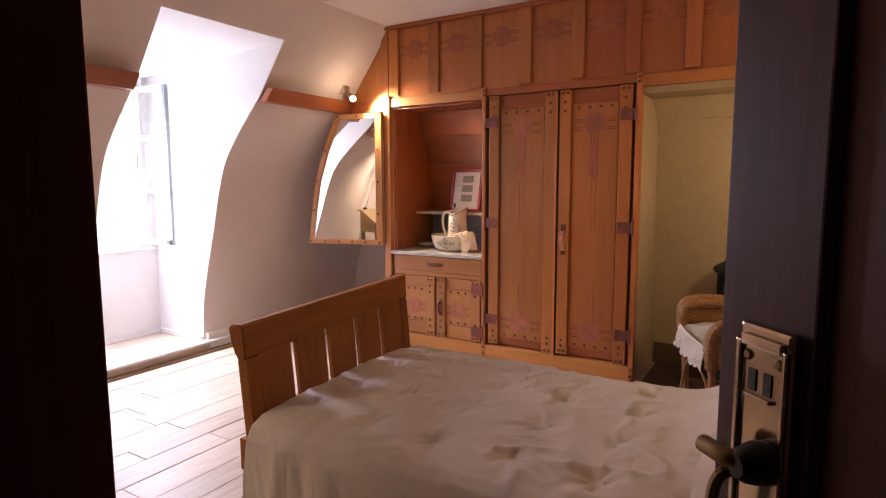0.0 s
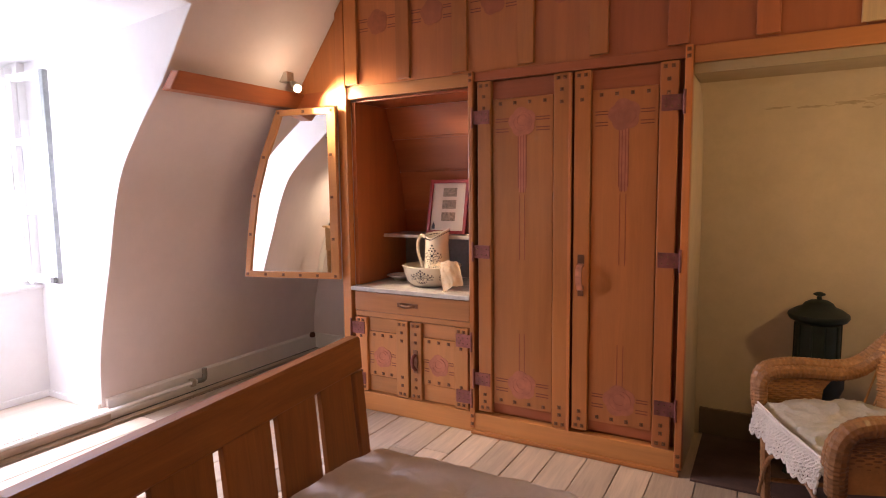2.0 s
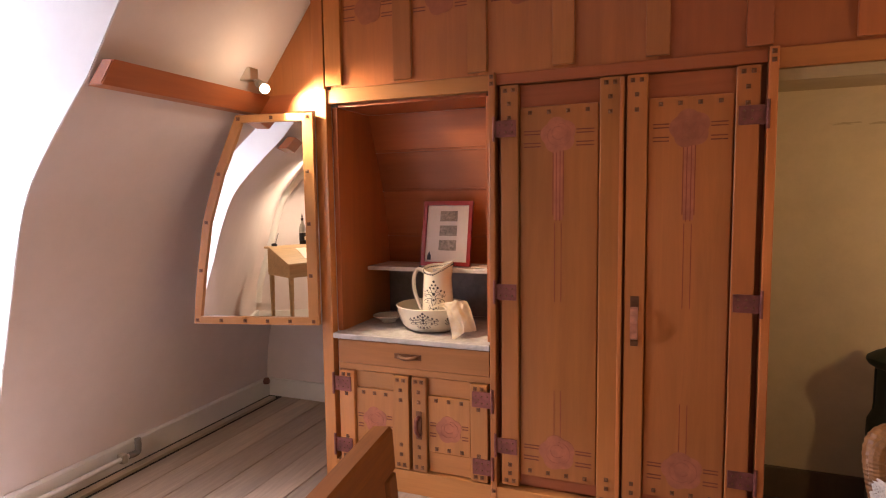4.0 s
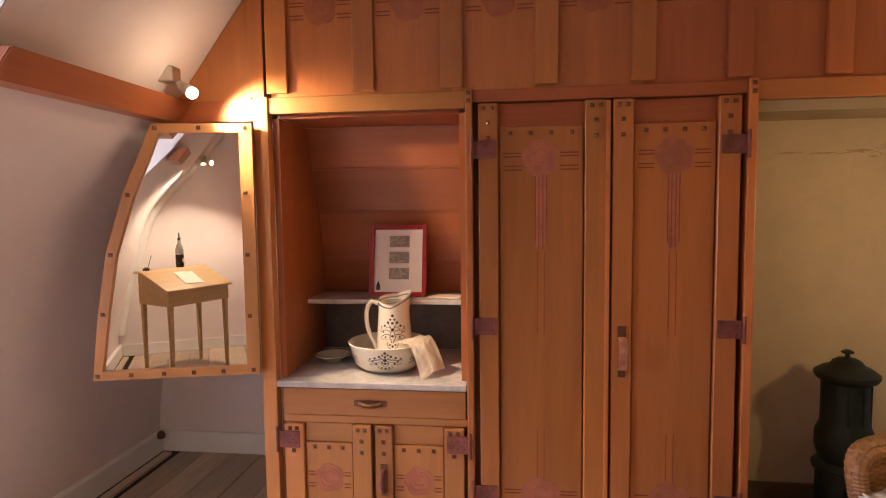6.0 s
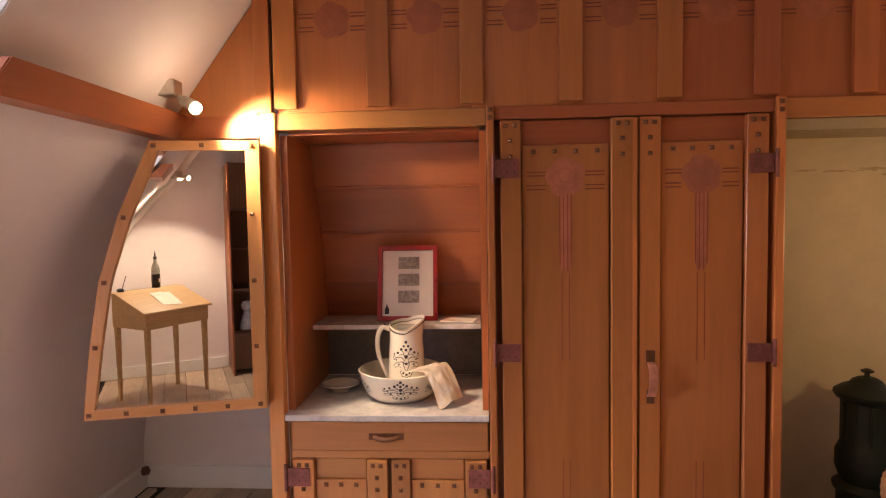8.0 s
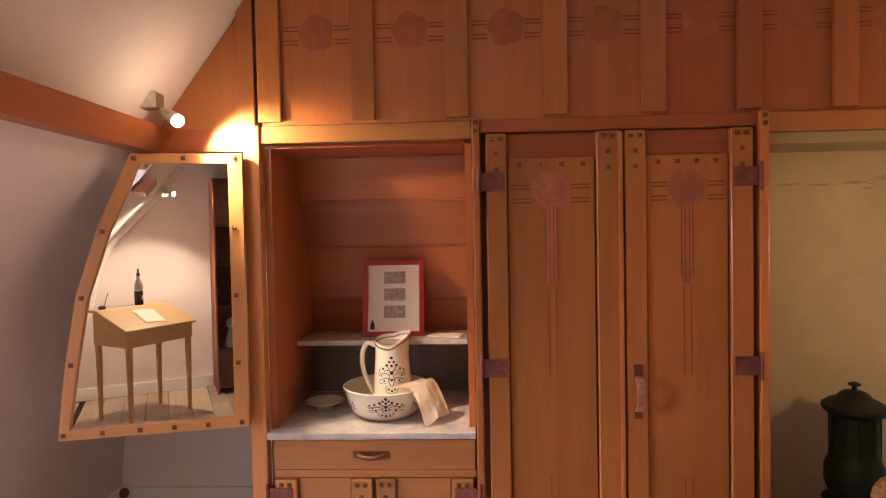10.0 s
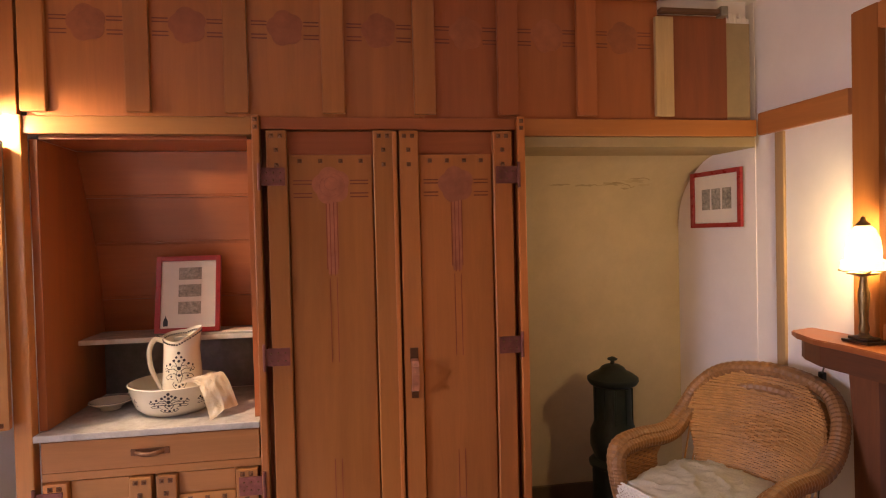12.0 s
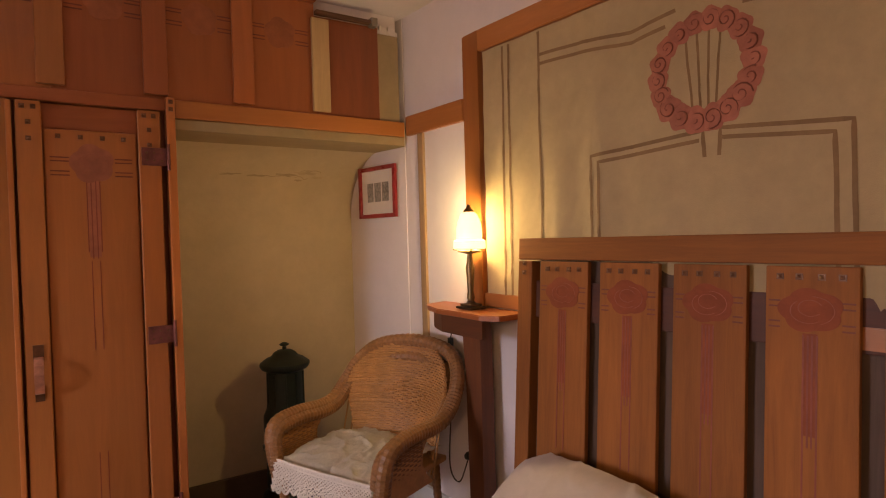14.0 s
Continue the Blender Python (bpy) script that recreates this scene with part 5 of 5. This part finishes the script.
part("frame_head", prism([(right_x(3.164) - 0.034, 3.164), (right_x(0.92) - 0.034, 0.92), (right_x(0.92), 0.92), (right_x(3.164), 3.164)], "z", 2.205, 2.30, bevel=0.004), PINE_Y, tap)
part("frame_post", prism([(right_x(0.97) - 0.032, 0.92), (right_x(0.97) - 0.032, 1.03), (right_x(0.97), 1.03), (right_x(0.97), 0.92)], "z", 0.125, 2.204, bevel=0.004), RED_Z, tap)
part("frame_foot", prism([(right_x(3.16) - 0.03, 3.16), (right_x(1.04) - 0.03, 1.04), (right_x(1.04), 1.04), (right_x(3.16), 3.16)], "z", 1.09, 1.15, bevel=0.003), PINE_Y, tap)

# ---------------------------------------------------------------- wicker armchair
chair = thing("wicker_armchair", -0.015, 3.405, 0, -68, label="honey-brown wicker armchair with rounded back beside the stove", category="armchair")


def ribbed(points, r, step=0.009, n=10, bm=None):
    """A cane-wrapped bar: short rings of two radii along a smooth line."""
    line = smooth_line(points, 14)
    out, acc, last = [line[0]], 0.0, line[0]
    for p in line[1:]:
        acc += (p - last).length
        last = p
        if acc >= step / 2:
            out.append(p)
            acc = 0
    bm = tube(out, r, n, bm)
    rings = len(out)
    vs = list(bm.verts)[-rings * n:]
    for i in range(rings):
        c = sum((v.co for v in vs[i * n:(i + 1) * n]), Vector()) / n
        f = 1.0 if i % 2 else 0.92
        for v in vs[i * n:(i + 1) * n]:
            v.co = c + (v.co - c) * f
    return bm


CANE = material("wrapped_cane", (0.29, 0.132, 0.048), 0.45, vary=0.2, stain=0.18, bump=0.15, scale=20)
half = [(-0.28, -0.25, 0.39), (-0.30, -0.262, 0.50), (-0.315, -0.255, 0.585), (-0.32, -0.21, 0.625), (-0.318, -0.10, 0.635), (-0.317, 0.03, 0.628), (-0.320, 0.12, 0.645), (-0.318, 0.20, 0.710), (-0.288, 0.275, 0.805), (-0.20, 0.335, 0.877)]
rim = half + [(0, 0.36, 0.905)] + [(-x, y, z) for x, y, z in reversed(half)]
part("rim", ribbed(rim, 0.034, 0.014, 12), CANE, chair, "cane-wrapped rolled rim")
inner_rim = [(x * 0.915, y - 0.006 - 0.012 * (z > 0.66), z - 0.02 - 0.055 * max(0, (z - 0.66) / 0.25)) for x, y, z in rim[1:-1]]
part("inner_rim", ribbed(inner_rim, 0.029, 0.012, 10), CANE, chair, "woven inner band of the rim")
WIDTHS = [(0.40, 0.215), (0.55, 0.245), (0.64, 0.272), (0.72, 0.285), (0.78, 0.272), (0.84, 0.225), (0.878, 0.15), (0.90, 0.06)]


def width_at(z):
    for (z0, w0), (z1, w1) in zip(WIDTHS, WIDTHS[1:]):
        if z <= z1:
            return w0 + (w1 - w0) * (z - z0) / (z1 - z0)
    return 0.05


def strands(rows, r, parent, name, mat):
    """Woven strands: each row a flat bar that dips over and under the stakes."""
    bm = bmesh.new()
    for pts in rows:
        tube(pts, r, 5, bm)
    return part(name, bm, mat, parent, smooth=True)


rows = []
z, k = 0.41, 0
while z < 0.89:
    w = width_at(z)
    pts = []
    m = max(6, int(2 * w / 0.008))
    for i in range(m + 1):
        x = -w + 2 * w * i / m
        star = abs(x) / 0.13 + abs(z - 0.67) / 0.075 < 1
        amp = 0.0085 if star else 0.0030
        wob = amp * math.sin(x * math.pi / (0.026 if not star else 0.034) + k * math.pi)
        pts.append((x, 0.205 + (z - 0.40) * 0.29 - 0.13 * (x / 0.3) ** 2 + wob, z + 0.0008 * math.sin(k * 3.1 + x * 9)))
    rows.append(pts)
    z += 0.0102 if not (0.81 < z < 0.83) else 0.015
    k += 1
strands(rows, 0.0064, chair, "back_weave", WICKER)
bm = bmesh.new()
g = []
for j in range(41):
    z = 0.41 + 0.475 * j / 40
    w = width_at(z)
    g.append([bm.verts.new((w * (2 * i / 24 - 1), 0.205 + (z - 0.40) * 0.29 - 0.13 * (w * (2 * i / 24 - 1) / 0.3) ** 2 + 0.004, z)) for i in range(25)])
for a, b in zip(g, g[1:]):
    for i in range(24):
        bm.faces.new((a[i], a[i + 1], b[i + 1], b[i]))
bmesh.ops.solidify(bm, geom=bm.faces[:], thickness=0.004)
part("back_lining", bm, WICKER, chair, smooth=True)
rows = []
for i in range(-10, 11):
    x = i * 0.027
    top = max((zz for zz, ww in WIDTHS if ww > abs(x)), default=0.5)
    rows.append([(x, 0.205 + (zz - 0.40) * 0.29 - 0.13 * (x / 0.3) ** 2, zz) for zz in (0.39, 0.55, 0.7, top)])
for pts in rows:
    part("stake", tube(pts, 0.004, 5), WICKER, chair, smooth=True)
for s in (-1, 1):
    rows = []
    for j in range(23):
        z = 0.40 + 0.0093 * j
        f = abs((z - 0.52) / 0.13)
        y1 = -0.02 + 0.10 * max(0, f - 0.45) ** 1.5 * 2
        m = int((y1 + 0.245) / 0.008)
        rows.append([(s * (0.288 + 0.09 * (z - 0.40)) + 0.0034 * math.sin((-0.245 + (y1 + 0.245) * i / m) * math.pi / 0.026 + j * math.pi), -0.245 + (y1 + 0.245) * i / m, z) for i in range(m + 1)])
    strands(rows, 0.0047, chair, "arm_weave", CANE)
    part("arm_lining", prism([(-0.24, 0.40), (-0.245, 0.61), (0.06, 0.61), (0.02, 0.585), (-0.015, 0.54), (-0.02, 0.49), (0.01, 0.44), (0.05, 0.40)], "x", s * 0.300 - 0.002, s * 0.300 + 0.002), WICKER, chair)
    part("front_leg", ribbed([(s * 0.255, -0.235, 0.0), (s * 0.262, -0.24, 0.20), (s * 0.27, -0.245, 0.41)], 0.021, 0.022, 10), CANE, chair)
    part("back_leg", ribbed([(s * 0.225, 0.26, 0.0), (s * 0.21, 0.215, 0.22), (s * 0.205, 0.205, 0.42)], 0.019, 0.022, 10), CANE, chair)
    part("side_stretcher", tube([(s * 0.265, -0.26, 0.16), (s * 0.215, 0.235, 0.15)], 0.010, 8), CANE, chair)
    part("brace", tube(smooth_line([(s * 0.265, -0.262, 0.10), (s * 0.22, -0.25, 0.26), (s * 0.10, -0.255, 0.335), (0.0, -0.258, 0.345)]), 0.008, 8), CANE, chair)
part("seat_rail", ribbed([(-0.27, -0.245, 0.43), (0, -0.26, 0.43), (0.27, -0.245, 0.43)], 0.018, 0.014, 10), CANE, chair)
part("seat", box(-0.262, 0.262, -0.24, 0.215, 0.422, 0.448, 0.01), WICKER, chair, "woven seat")
part("cross_stretcher", tube([(-0.24, -0.01, 0.155), (0.24, -0.01, 0.155)], 0.010, 8), CANE, chair)

LACE = material("white_crochet", (0.76, 0.69, 0.60), 0.9, scale=30, vary=0.06, stain=0.08, bump=0.5, bscale=200, sheen=0.3)


def seat_cloth():
    bm = bmesh.new()
    nu, nv = 60, 60
    g = []
    for i in range(nu + 1):
        x = -0.255 + 0.51 * i / nu
        row = []
        for j in range(nv + 1):
            s = j / nv
            y = 0.20 - 0.475 * s
            z = 0.468 + 0.022 * math.sin(math.pi * min(1, s * 1.1)) - 0.015 * abs(x / 0.25) ** 3
            fold = max(0, 1 - abs(noise.noise(Vector((x * 8 + y * 4, y * 7 - x * 3, 2.0)))) * 5) * 0.011 + max(0, 1 - abs(noise.noise(Vector((x * 19 - y * 9, y * 15 + x * 6, 4.0)))) * 4) * 0.006 + 0.008 * noise.noise(Vector((x * 5, y * 6, 7)))
            z += fold
            if s > 0.93:
                z -= (s - 0.93) / 0.07 * 0.055
            row.append(bm.verts.new((x + 0.006 * noise.noise(Vector((y * 9, x * 3, 1))), y, z)))
        g.append(row)
    for i in range(nu):
        for j in range(nv):
            bm.faces.new((g[i][j], g[i + 1][j], g[i + 1][j + 1], g[i][j + 1]))
    bmesh.ops.solidify(bm, geom=bm.faces[:], thickness=0.014)
    return bm


cloth = thing("seat_cloth", -0.02, 3.405, 0.03, -68, label="white crocheted cloth draped over the wicker seat", category="cloth")
part("cloth_top", seat_cloth(), LACE, cloth, smooth=True)
bm = bmesh.new()
NX, z_hi, drop = 15, 0.462, 0.118


def lace_point(u, v):
    """A point of the hanging lace edge, u across and v down."""
    x = -0.27 + 0.54 * u
    return (x, -0.288 - 0.012 * math.sin(u * 19) * v - 0.02 * v + 0.01 * abs(2 * u - 1), z_hi - drop * v * (0.86 + 0.16 * abs(math.sin(u * NX * math.pi))))


for k in range(-8, NX * 2 + 1):
    for s in (1, -1):
        pts = []
        for i in range(13):
            v = i / 12
            u = (k + 8 * v) / (NX * 2) if s > 0 else 1 - (k + 8 * v) / (NX * 2)
            if 0 <= u <= 1:
                pts.append(lace_point(u, v))
        if len(pts) > 2:
            tube(pts, 0.0034, 4, bm)
for v in (0.0, 0.12, 0.52, 1.0):
    tube([lace_point(i / 90, v) for i in range(91)], 0.0042, 5, bm)
part("lace_edge", bm, LACE, cloth, "openwork crochet edging", smooth=True)
bm = bmesh.new()
g = [[bm.verts.new(Vector(lace_point(i / 60, j / 6 * 0.14)) + Vector((0, 0.002, 0.004))) for j in range(7)] for i in range(61)]
for i in range(60):
    for j in range(6):
        bm.faces.new((g[i][j], g[i + 1][j], g[i + 1][j + 1], g[i][j + 1]))
part("hem", bm, LACE, cloth)

# ---------------------------------------------------------------- far corner, seen in the mirror
DESK = material("desk_pine", (0.50, 0.31, 0.14), 0.45, grain="x", vary=0.12, stain=0.12, bump=0.08)
desk = thing("writing_desk", -3.16, 0.30, 0, 143, label="pale pine slope-topped writing desk on slender legs", category="desk")
part("body", prism([(-0.215, 0.625), (-0.215, 0.745), (0.14, 0.885), (0.215, 0.885), (0.215, 0.625)], "x", -0.29, 0.29, bevel=0.003), DESK, desk)
part("lid", prism([(-0.24, 0.748), (-0.235, 0.765), (0.135, 0.908), (0.135, 0.89)], "x", -0.315, 0.315, bevel=0.002), DESK, desk)
part("ledge", box(-0.315, 0.315, 0.138, 0.235, 0.888, 0.908, 0.003), DESK, desk)
for sx in (-1, 1):
    for sy in (-1, 1):
        x, y = sx * 0.265, sy * 0.19
        bm = box(x - 0.018, x + 0.018, y - 0.018, y + 0.018, 0, 0.624)
        for v in bm.verts:
            if v.co.z < 0.1:
                v.co.x += (x - v.co.x) * 0.4
                v.co.y += (y - v.co.y) * 0.4
        part("leg", bm, DESK, desk)
desk.scale = (1.08, 1.08, 1.06)
bpy.context.view_layer.update()
bottle = thing("wine_bottle", *(desk.matrix_world @ Vector((-0.09, 0.185, 0.909))), label="dark glass bottle with a black label and a quill stopper", category="bottle")
part("glass_body", lathe([(0, 0), (0.036, 0), (0.037, 0.01), (0.037, 0.125), (0.0, 0.1251)], 28), material("dark_bottle_glass", (0.045, 0.030, 0.022), 0.08, spec=0.6, bump=0), bottle, smooth=True)
part("neck", lathe([(0, 0.1253), (0.037, 0.1254), (0.037, 0.17), (0.030, 0.20), (0.015, 0.235), (0.0135, 0.262), (0, 0.262)], 28), material("clear_bottle_glass", (0.46, 0.44, 0.38), 0.08, spec=0.6, bump=0), bottle, "clear empty glass neck", smooth=True)
part("capsule", lathe([(0, 0.2622), (0.0145, 0.2622), (0.015, 0.285), (0.0155, 0.29), (0, 0.29)], 20), PRINT, bottle, "black capsule", smooth=True)
part("bottle_label", lathe([(0.0374, 0.035), (0.0374, 0.12)], 28), material("black_label", (0.02, 0.015, 0.015), 0.6, bump=0), bottle)
part("label_shape", box(-0.016, 0.016, -0.0385, -0.0376, 0.05, 0.085), PAPER, bottle).matrix_local = pose(0, 0, 0, 0, 0, 120)
part("stopper", lathe([(0.006, 0.29), (0.008, 0.31), (0.004, 0.33), (0, 0.345)], 12), PRINT, bottle)
ink = thing("inkwell", *(desk.matrix_world @ Vector((0.23, 0.185, 0.909))), label="small dark inkwell with a pen standing in it", category="inkwell")
part("pot", lathe([(0, 0), (0.028, 0), (0.03, 0.02), (0.016, 0.03), (0, 0.03)], 20), PRINT, ink, smooth=True)
part("pen", tube([(0.01, 0, 0.01), (0.05, 0.02, 0.14)], 0.003, 6), CABLE, ink)
slope_m = Matrix.Translation(desk.matrix_world @ Vector((0, -0.05, 0.836))) @ pose(0, 0, 0, 0, 0, 143) @ pose(0, 0, 0, 21.1, 0, 0)
for nm, q, rz, lab in (("writing_paper", (-0.10, 0.08, -0.13, 0.12), 8, "pale sheet of writing paper on the sloped desk"), ("envelope", (-0.05, 0.07, 0.07, 0.12), -5, "small pale envelope on the sloped desk")):
    o = tagged(part(nm, box(q[0], q[1], q[2], q[3], 0.004 if nm == "writing_paper" else 0.0075, 0.0062 if nm == "writing_paper" else 0.0095), PAPER), lab, "paper")
    o.matrix_world = slope_m @ pose(0, 0, 0, 0, 0, rz)

# back, shelves and doors set darker than the sides for a dark interior
DIM = material("dark_toned_pine", (0.11, 0.045, 0.02), 0.5, grain="z", vary=0.12)
case = thing("bookcase", -1.93, -0.38, 0, label="tall dark pine bookcase with open shelves", category="bookcase")
for x in (-0.61, 0.59):
    part("side", box(x, x + 0.02, -0.30, 0.31, 0, 2.15, 0.003), RED_Z, case)
part("back", box(-0.59, 0.59, -0.30, -0.285, 0.0, 2.15), DIM, case)
part("top_panel", box(-0.589, 0.589, 0.285, 0.305, 1.70, 2.15, 0.003), DIM, case)
for z in (0.43, 0.86, 1.27, 1.68):
    part("shelf", box(-0.589, 0.589, -0.28, 0.28, z, z + 0.02, 0.002), DIM, case)
for a, b in ((-0.585, -0.005), (0.005, 0.585)):
    dd = part("door", box(a, b, 0.285, 0.305, 0.06, 0.425, 0.003), DIM, case)
    part("knob", tube([((a + b) / 2, 0.306, 0.26), ((a + b) / 2, 0.33, 0.26)], 0.012, 10), STUD, dd)
bm = lathe([(0, 0), (0.07, 0), (0.075, 0.03), (0.05, 0.12), (0.035, 0.17), (0.03, 0.185), (0.05, 0.21), (0.055, 0.245), (0.04, 0.28), (0, 0.295)], 24, -2.38, -0.20)
for v in bm.verts:
    v.co.z += 0.452
tagged(part("doll", bm, material("pale_blue_cloth", (0.45, 0.47, 0.52), 0.8, scale=12, vary=0.25), None, smooth=True), "pale bonneted doll on the bookcase shelf", "doll")

# ---------------------------------------------------------------- door, half open
dr = thing("door", 0.61, 0.10, 0.006, 133.6, kind="structure", label="dark brown panelled door standing open", category="door")
L = 0.73
for nm, q in (("stile", (0.0, 0.12, 0.0, 2.02)), ("stile", (L - 0.125, L, 0.0, 2.02)), ("rail", (0.12, L - 0.125, 0.0, 0.20)), ("rail", (0.12, L - 0.125, 0.84, 0.98)), ("rail", (0.12, L - 0.125, 1.88, 2.02))):
    part(nm, box(q[0], q[1], -0.04, 0.0, q[2], q[3], 0.003), DOOR_PAINT, dr)
for z0, z1 in ((0.20, 0.84), (0.98, 1.88)):
    part("panel", box(0.12, L - 0.125, -0.028, -0.014, z0, z1, 0.002), DOOR_PAINT, dr)
STEEL = material("polished_steel", (0.62, 0.52, 0.44), 0.16, 1.0, vary=0.06, stain=0.12, bump=0.02, bscale=25)
lk = part("lock_case", box(L - 0.113, L - 0.046, 0.0, 0.014, 0.90, 1.182, 0.004), STEEL, dr, "worn steel box lock")
for a, b, z0, z1 in ((-0.113, -0.107, 0.905, 1.165), (-0.052, -0.046, 0.905, 1.165), (-0.106, -0.053, 1.16, 1.172)):
    part("lock_border", box(L + a, L + b, 0.0142, 0.019, z0, z1, 0.002), STEEL, lk)
for x in (L - 0.092, L - 0.072):
    part("slot", box(x, x + 0.010, 0.0141, 0.0155, 1.115, 1.137), CABLE, lk)
part("slot_lip", box(L - 0.094, L - 0.060, 0.0141, 0.019, 1.108, 1.112, 0.001), STEEL, lk)
for x in (L - 0.10, L - 0.06):
    for z in (0.935, 1.15):
        part("screw", lathe([(0, 0.0), (0.006, 0.0), (0.004, 0.003), (0, 0.003)], 10), BRASS, lk).matrix_local = pose(x, 0.014, z, -90, 0, 0)
part("handle_rose", lathe([(0, 0.0), (0.021, 0.0), (0.022, 0.010), (0.017, 0.028), (0.011, 0.036), (0, 0.037)], 20), CABLE, dr, "black handle boss", smooth=True).matrix_local = pose(L - 0.092, 0.0145, 1.050, -90, 0, 0)
part("door_handle", tube(smooth_line([(L - 0.092, 0.042, 1.052), (L - 0.074, 0.050, 1.053), (L - 0.044, 0.050, 1.052)]), 0.0095, 10), BRASS, dr, "worn brass lever handle", smooth=True)
part("key", tube(smooth_line([(L - 0.072, 0.02, 1.034), (L - 0.064, 0.044, 1.026), (L - 0.056, 0.046, 0.99), (L - 0.060, 0.044, 0.955)]), 0.0065, 8), BRASS, dr, "brass key")
solid("door_jamb", box(-0.41, -0.372, -0.03, 0.212, 0, 2.08, 0.004), DARK, "dark brown painted door jamb", "door frame")
solid("door_jamb_2", box(0.622, 0.654, -0.03, 0.20, 0, 2.08, 0.004), DARK, "dark brown painted door jamb", "door frame")
solid("door_head", box(-0.371, 0.621, -0.03, 0.235, 2.04, 2.08, 0.004), DARK, "dark brown painted door head", "door frame")
solid("door_architrave", box(-0.50, -0.411, 0.201, 0.228, 0, 2.15, 0.004), DARK, "dark brown architrave", "door frame")

# pipe along the skirting
pipe = thing("heating_pipe", -3.78, 3.2, 0, label="white painted pipe running along the skirting", category="pipe")
part("run", tube([(-0.005, 0.30, 0.075), (-0.005, -0.30, 0.07), (-0.005, -1.6, 0.065)], 0.014, 10), WHITE, pipe, smooth=True)
part("elbow", tube(smooth_line([(-0.005, 0.27, 0.075), (0.0, 0.32, 0.075), (0.0, 0.33, 0.10), (0.0, 0.33, 0.15)]), 0.018, 10), material("grey_valve", (0.25, 0.25, 0.24), 0.5, 0.4), pipe, "grey valve", smooth=True)
part("bracket", box(-0.03, 0.015, 0.22, 0.25, 0.05, 0.10, 0.004), CHROME, pipe)
part("corner_knob", lathe([(0, 0), (0.022, 0), (0.025, 0.02), (0.018, 0.04), (0, 0.042)], 14), material("rust_knob", (0.10, 0.04, 0.03), 0.7), pipe, "small rusty pipe end").matrix_local = pose(0.0, 1.44, 0.12)

# ---------------------------------------------------------------- floor boards
solid("subfloor", box(-4.0, 1.0, -1.9, 4.8, -0.12, -0.022), material("dark_gap", (0.03, 0.02, 0.015), 0.9), "dark bed beneath the boards", "floor")
floor = thing("floor", kind="structure", label="worn pale pine board floor with dark joints", category="floor")
rnd = random.Random(4)
part("plank", box(-3.818, -3.765, -0.48, 4.72, -0.021, -0.002, 0.002, seg=1), FLOOR, floor)
x = -3.712
while x < 0.95:
    w = rnd.uniform(0.155, 0.195)
    cuts = [-1.85, rnd.uniform(-0.4, 0.6), rnd.uniform(1.2, 2.2), rnd.uniform(2.9, 3.6), 4.74]
    for a, b in zip(cuts, cuts[1:]):
        dz = rnd.uniform(-0.0015, 0.001)
        part("plank", box(x + 0.002, x + w - 0.002, a + 0.0015, b - 0.0015, -0.021, dz, 0.0018, seg=1), FLOOR, floor)
    x += w
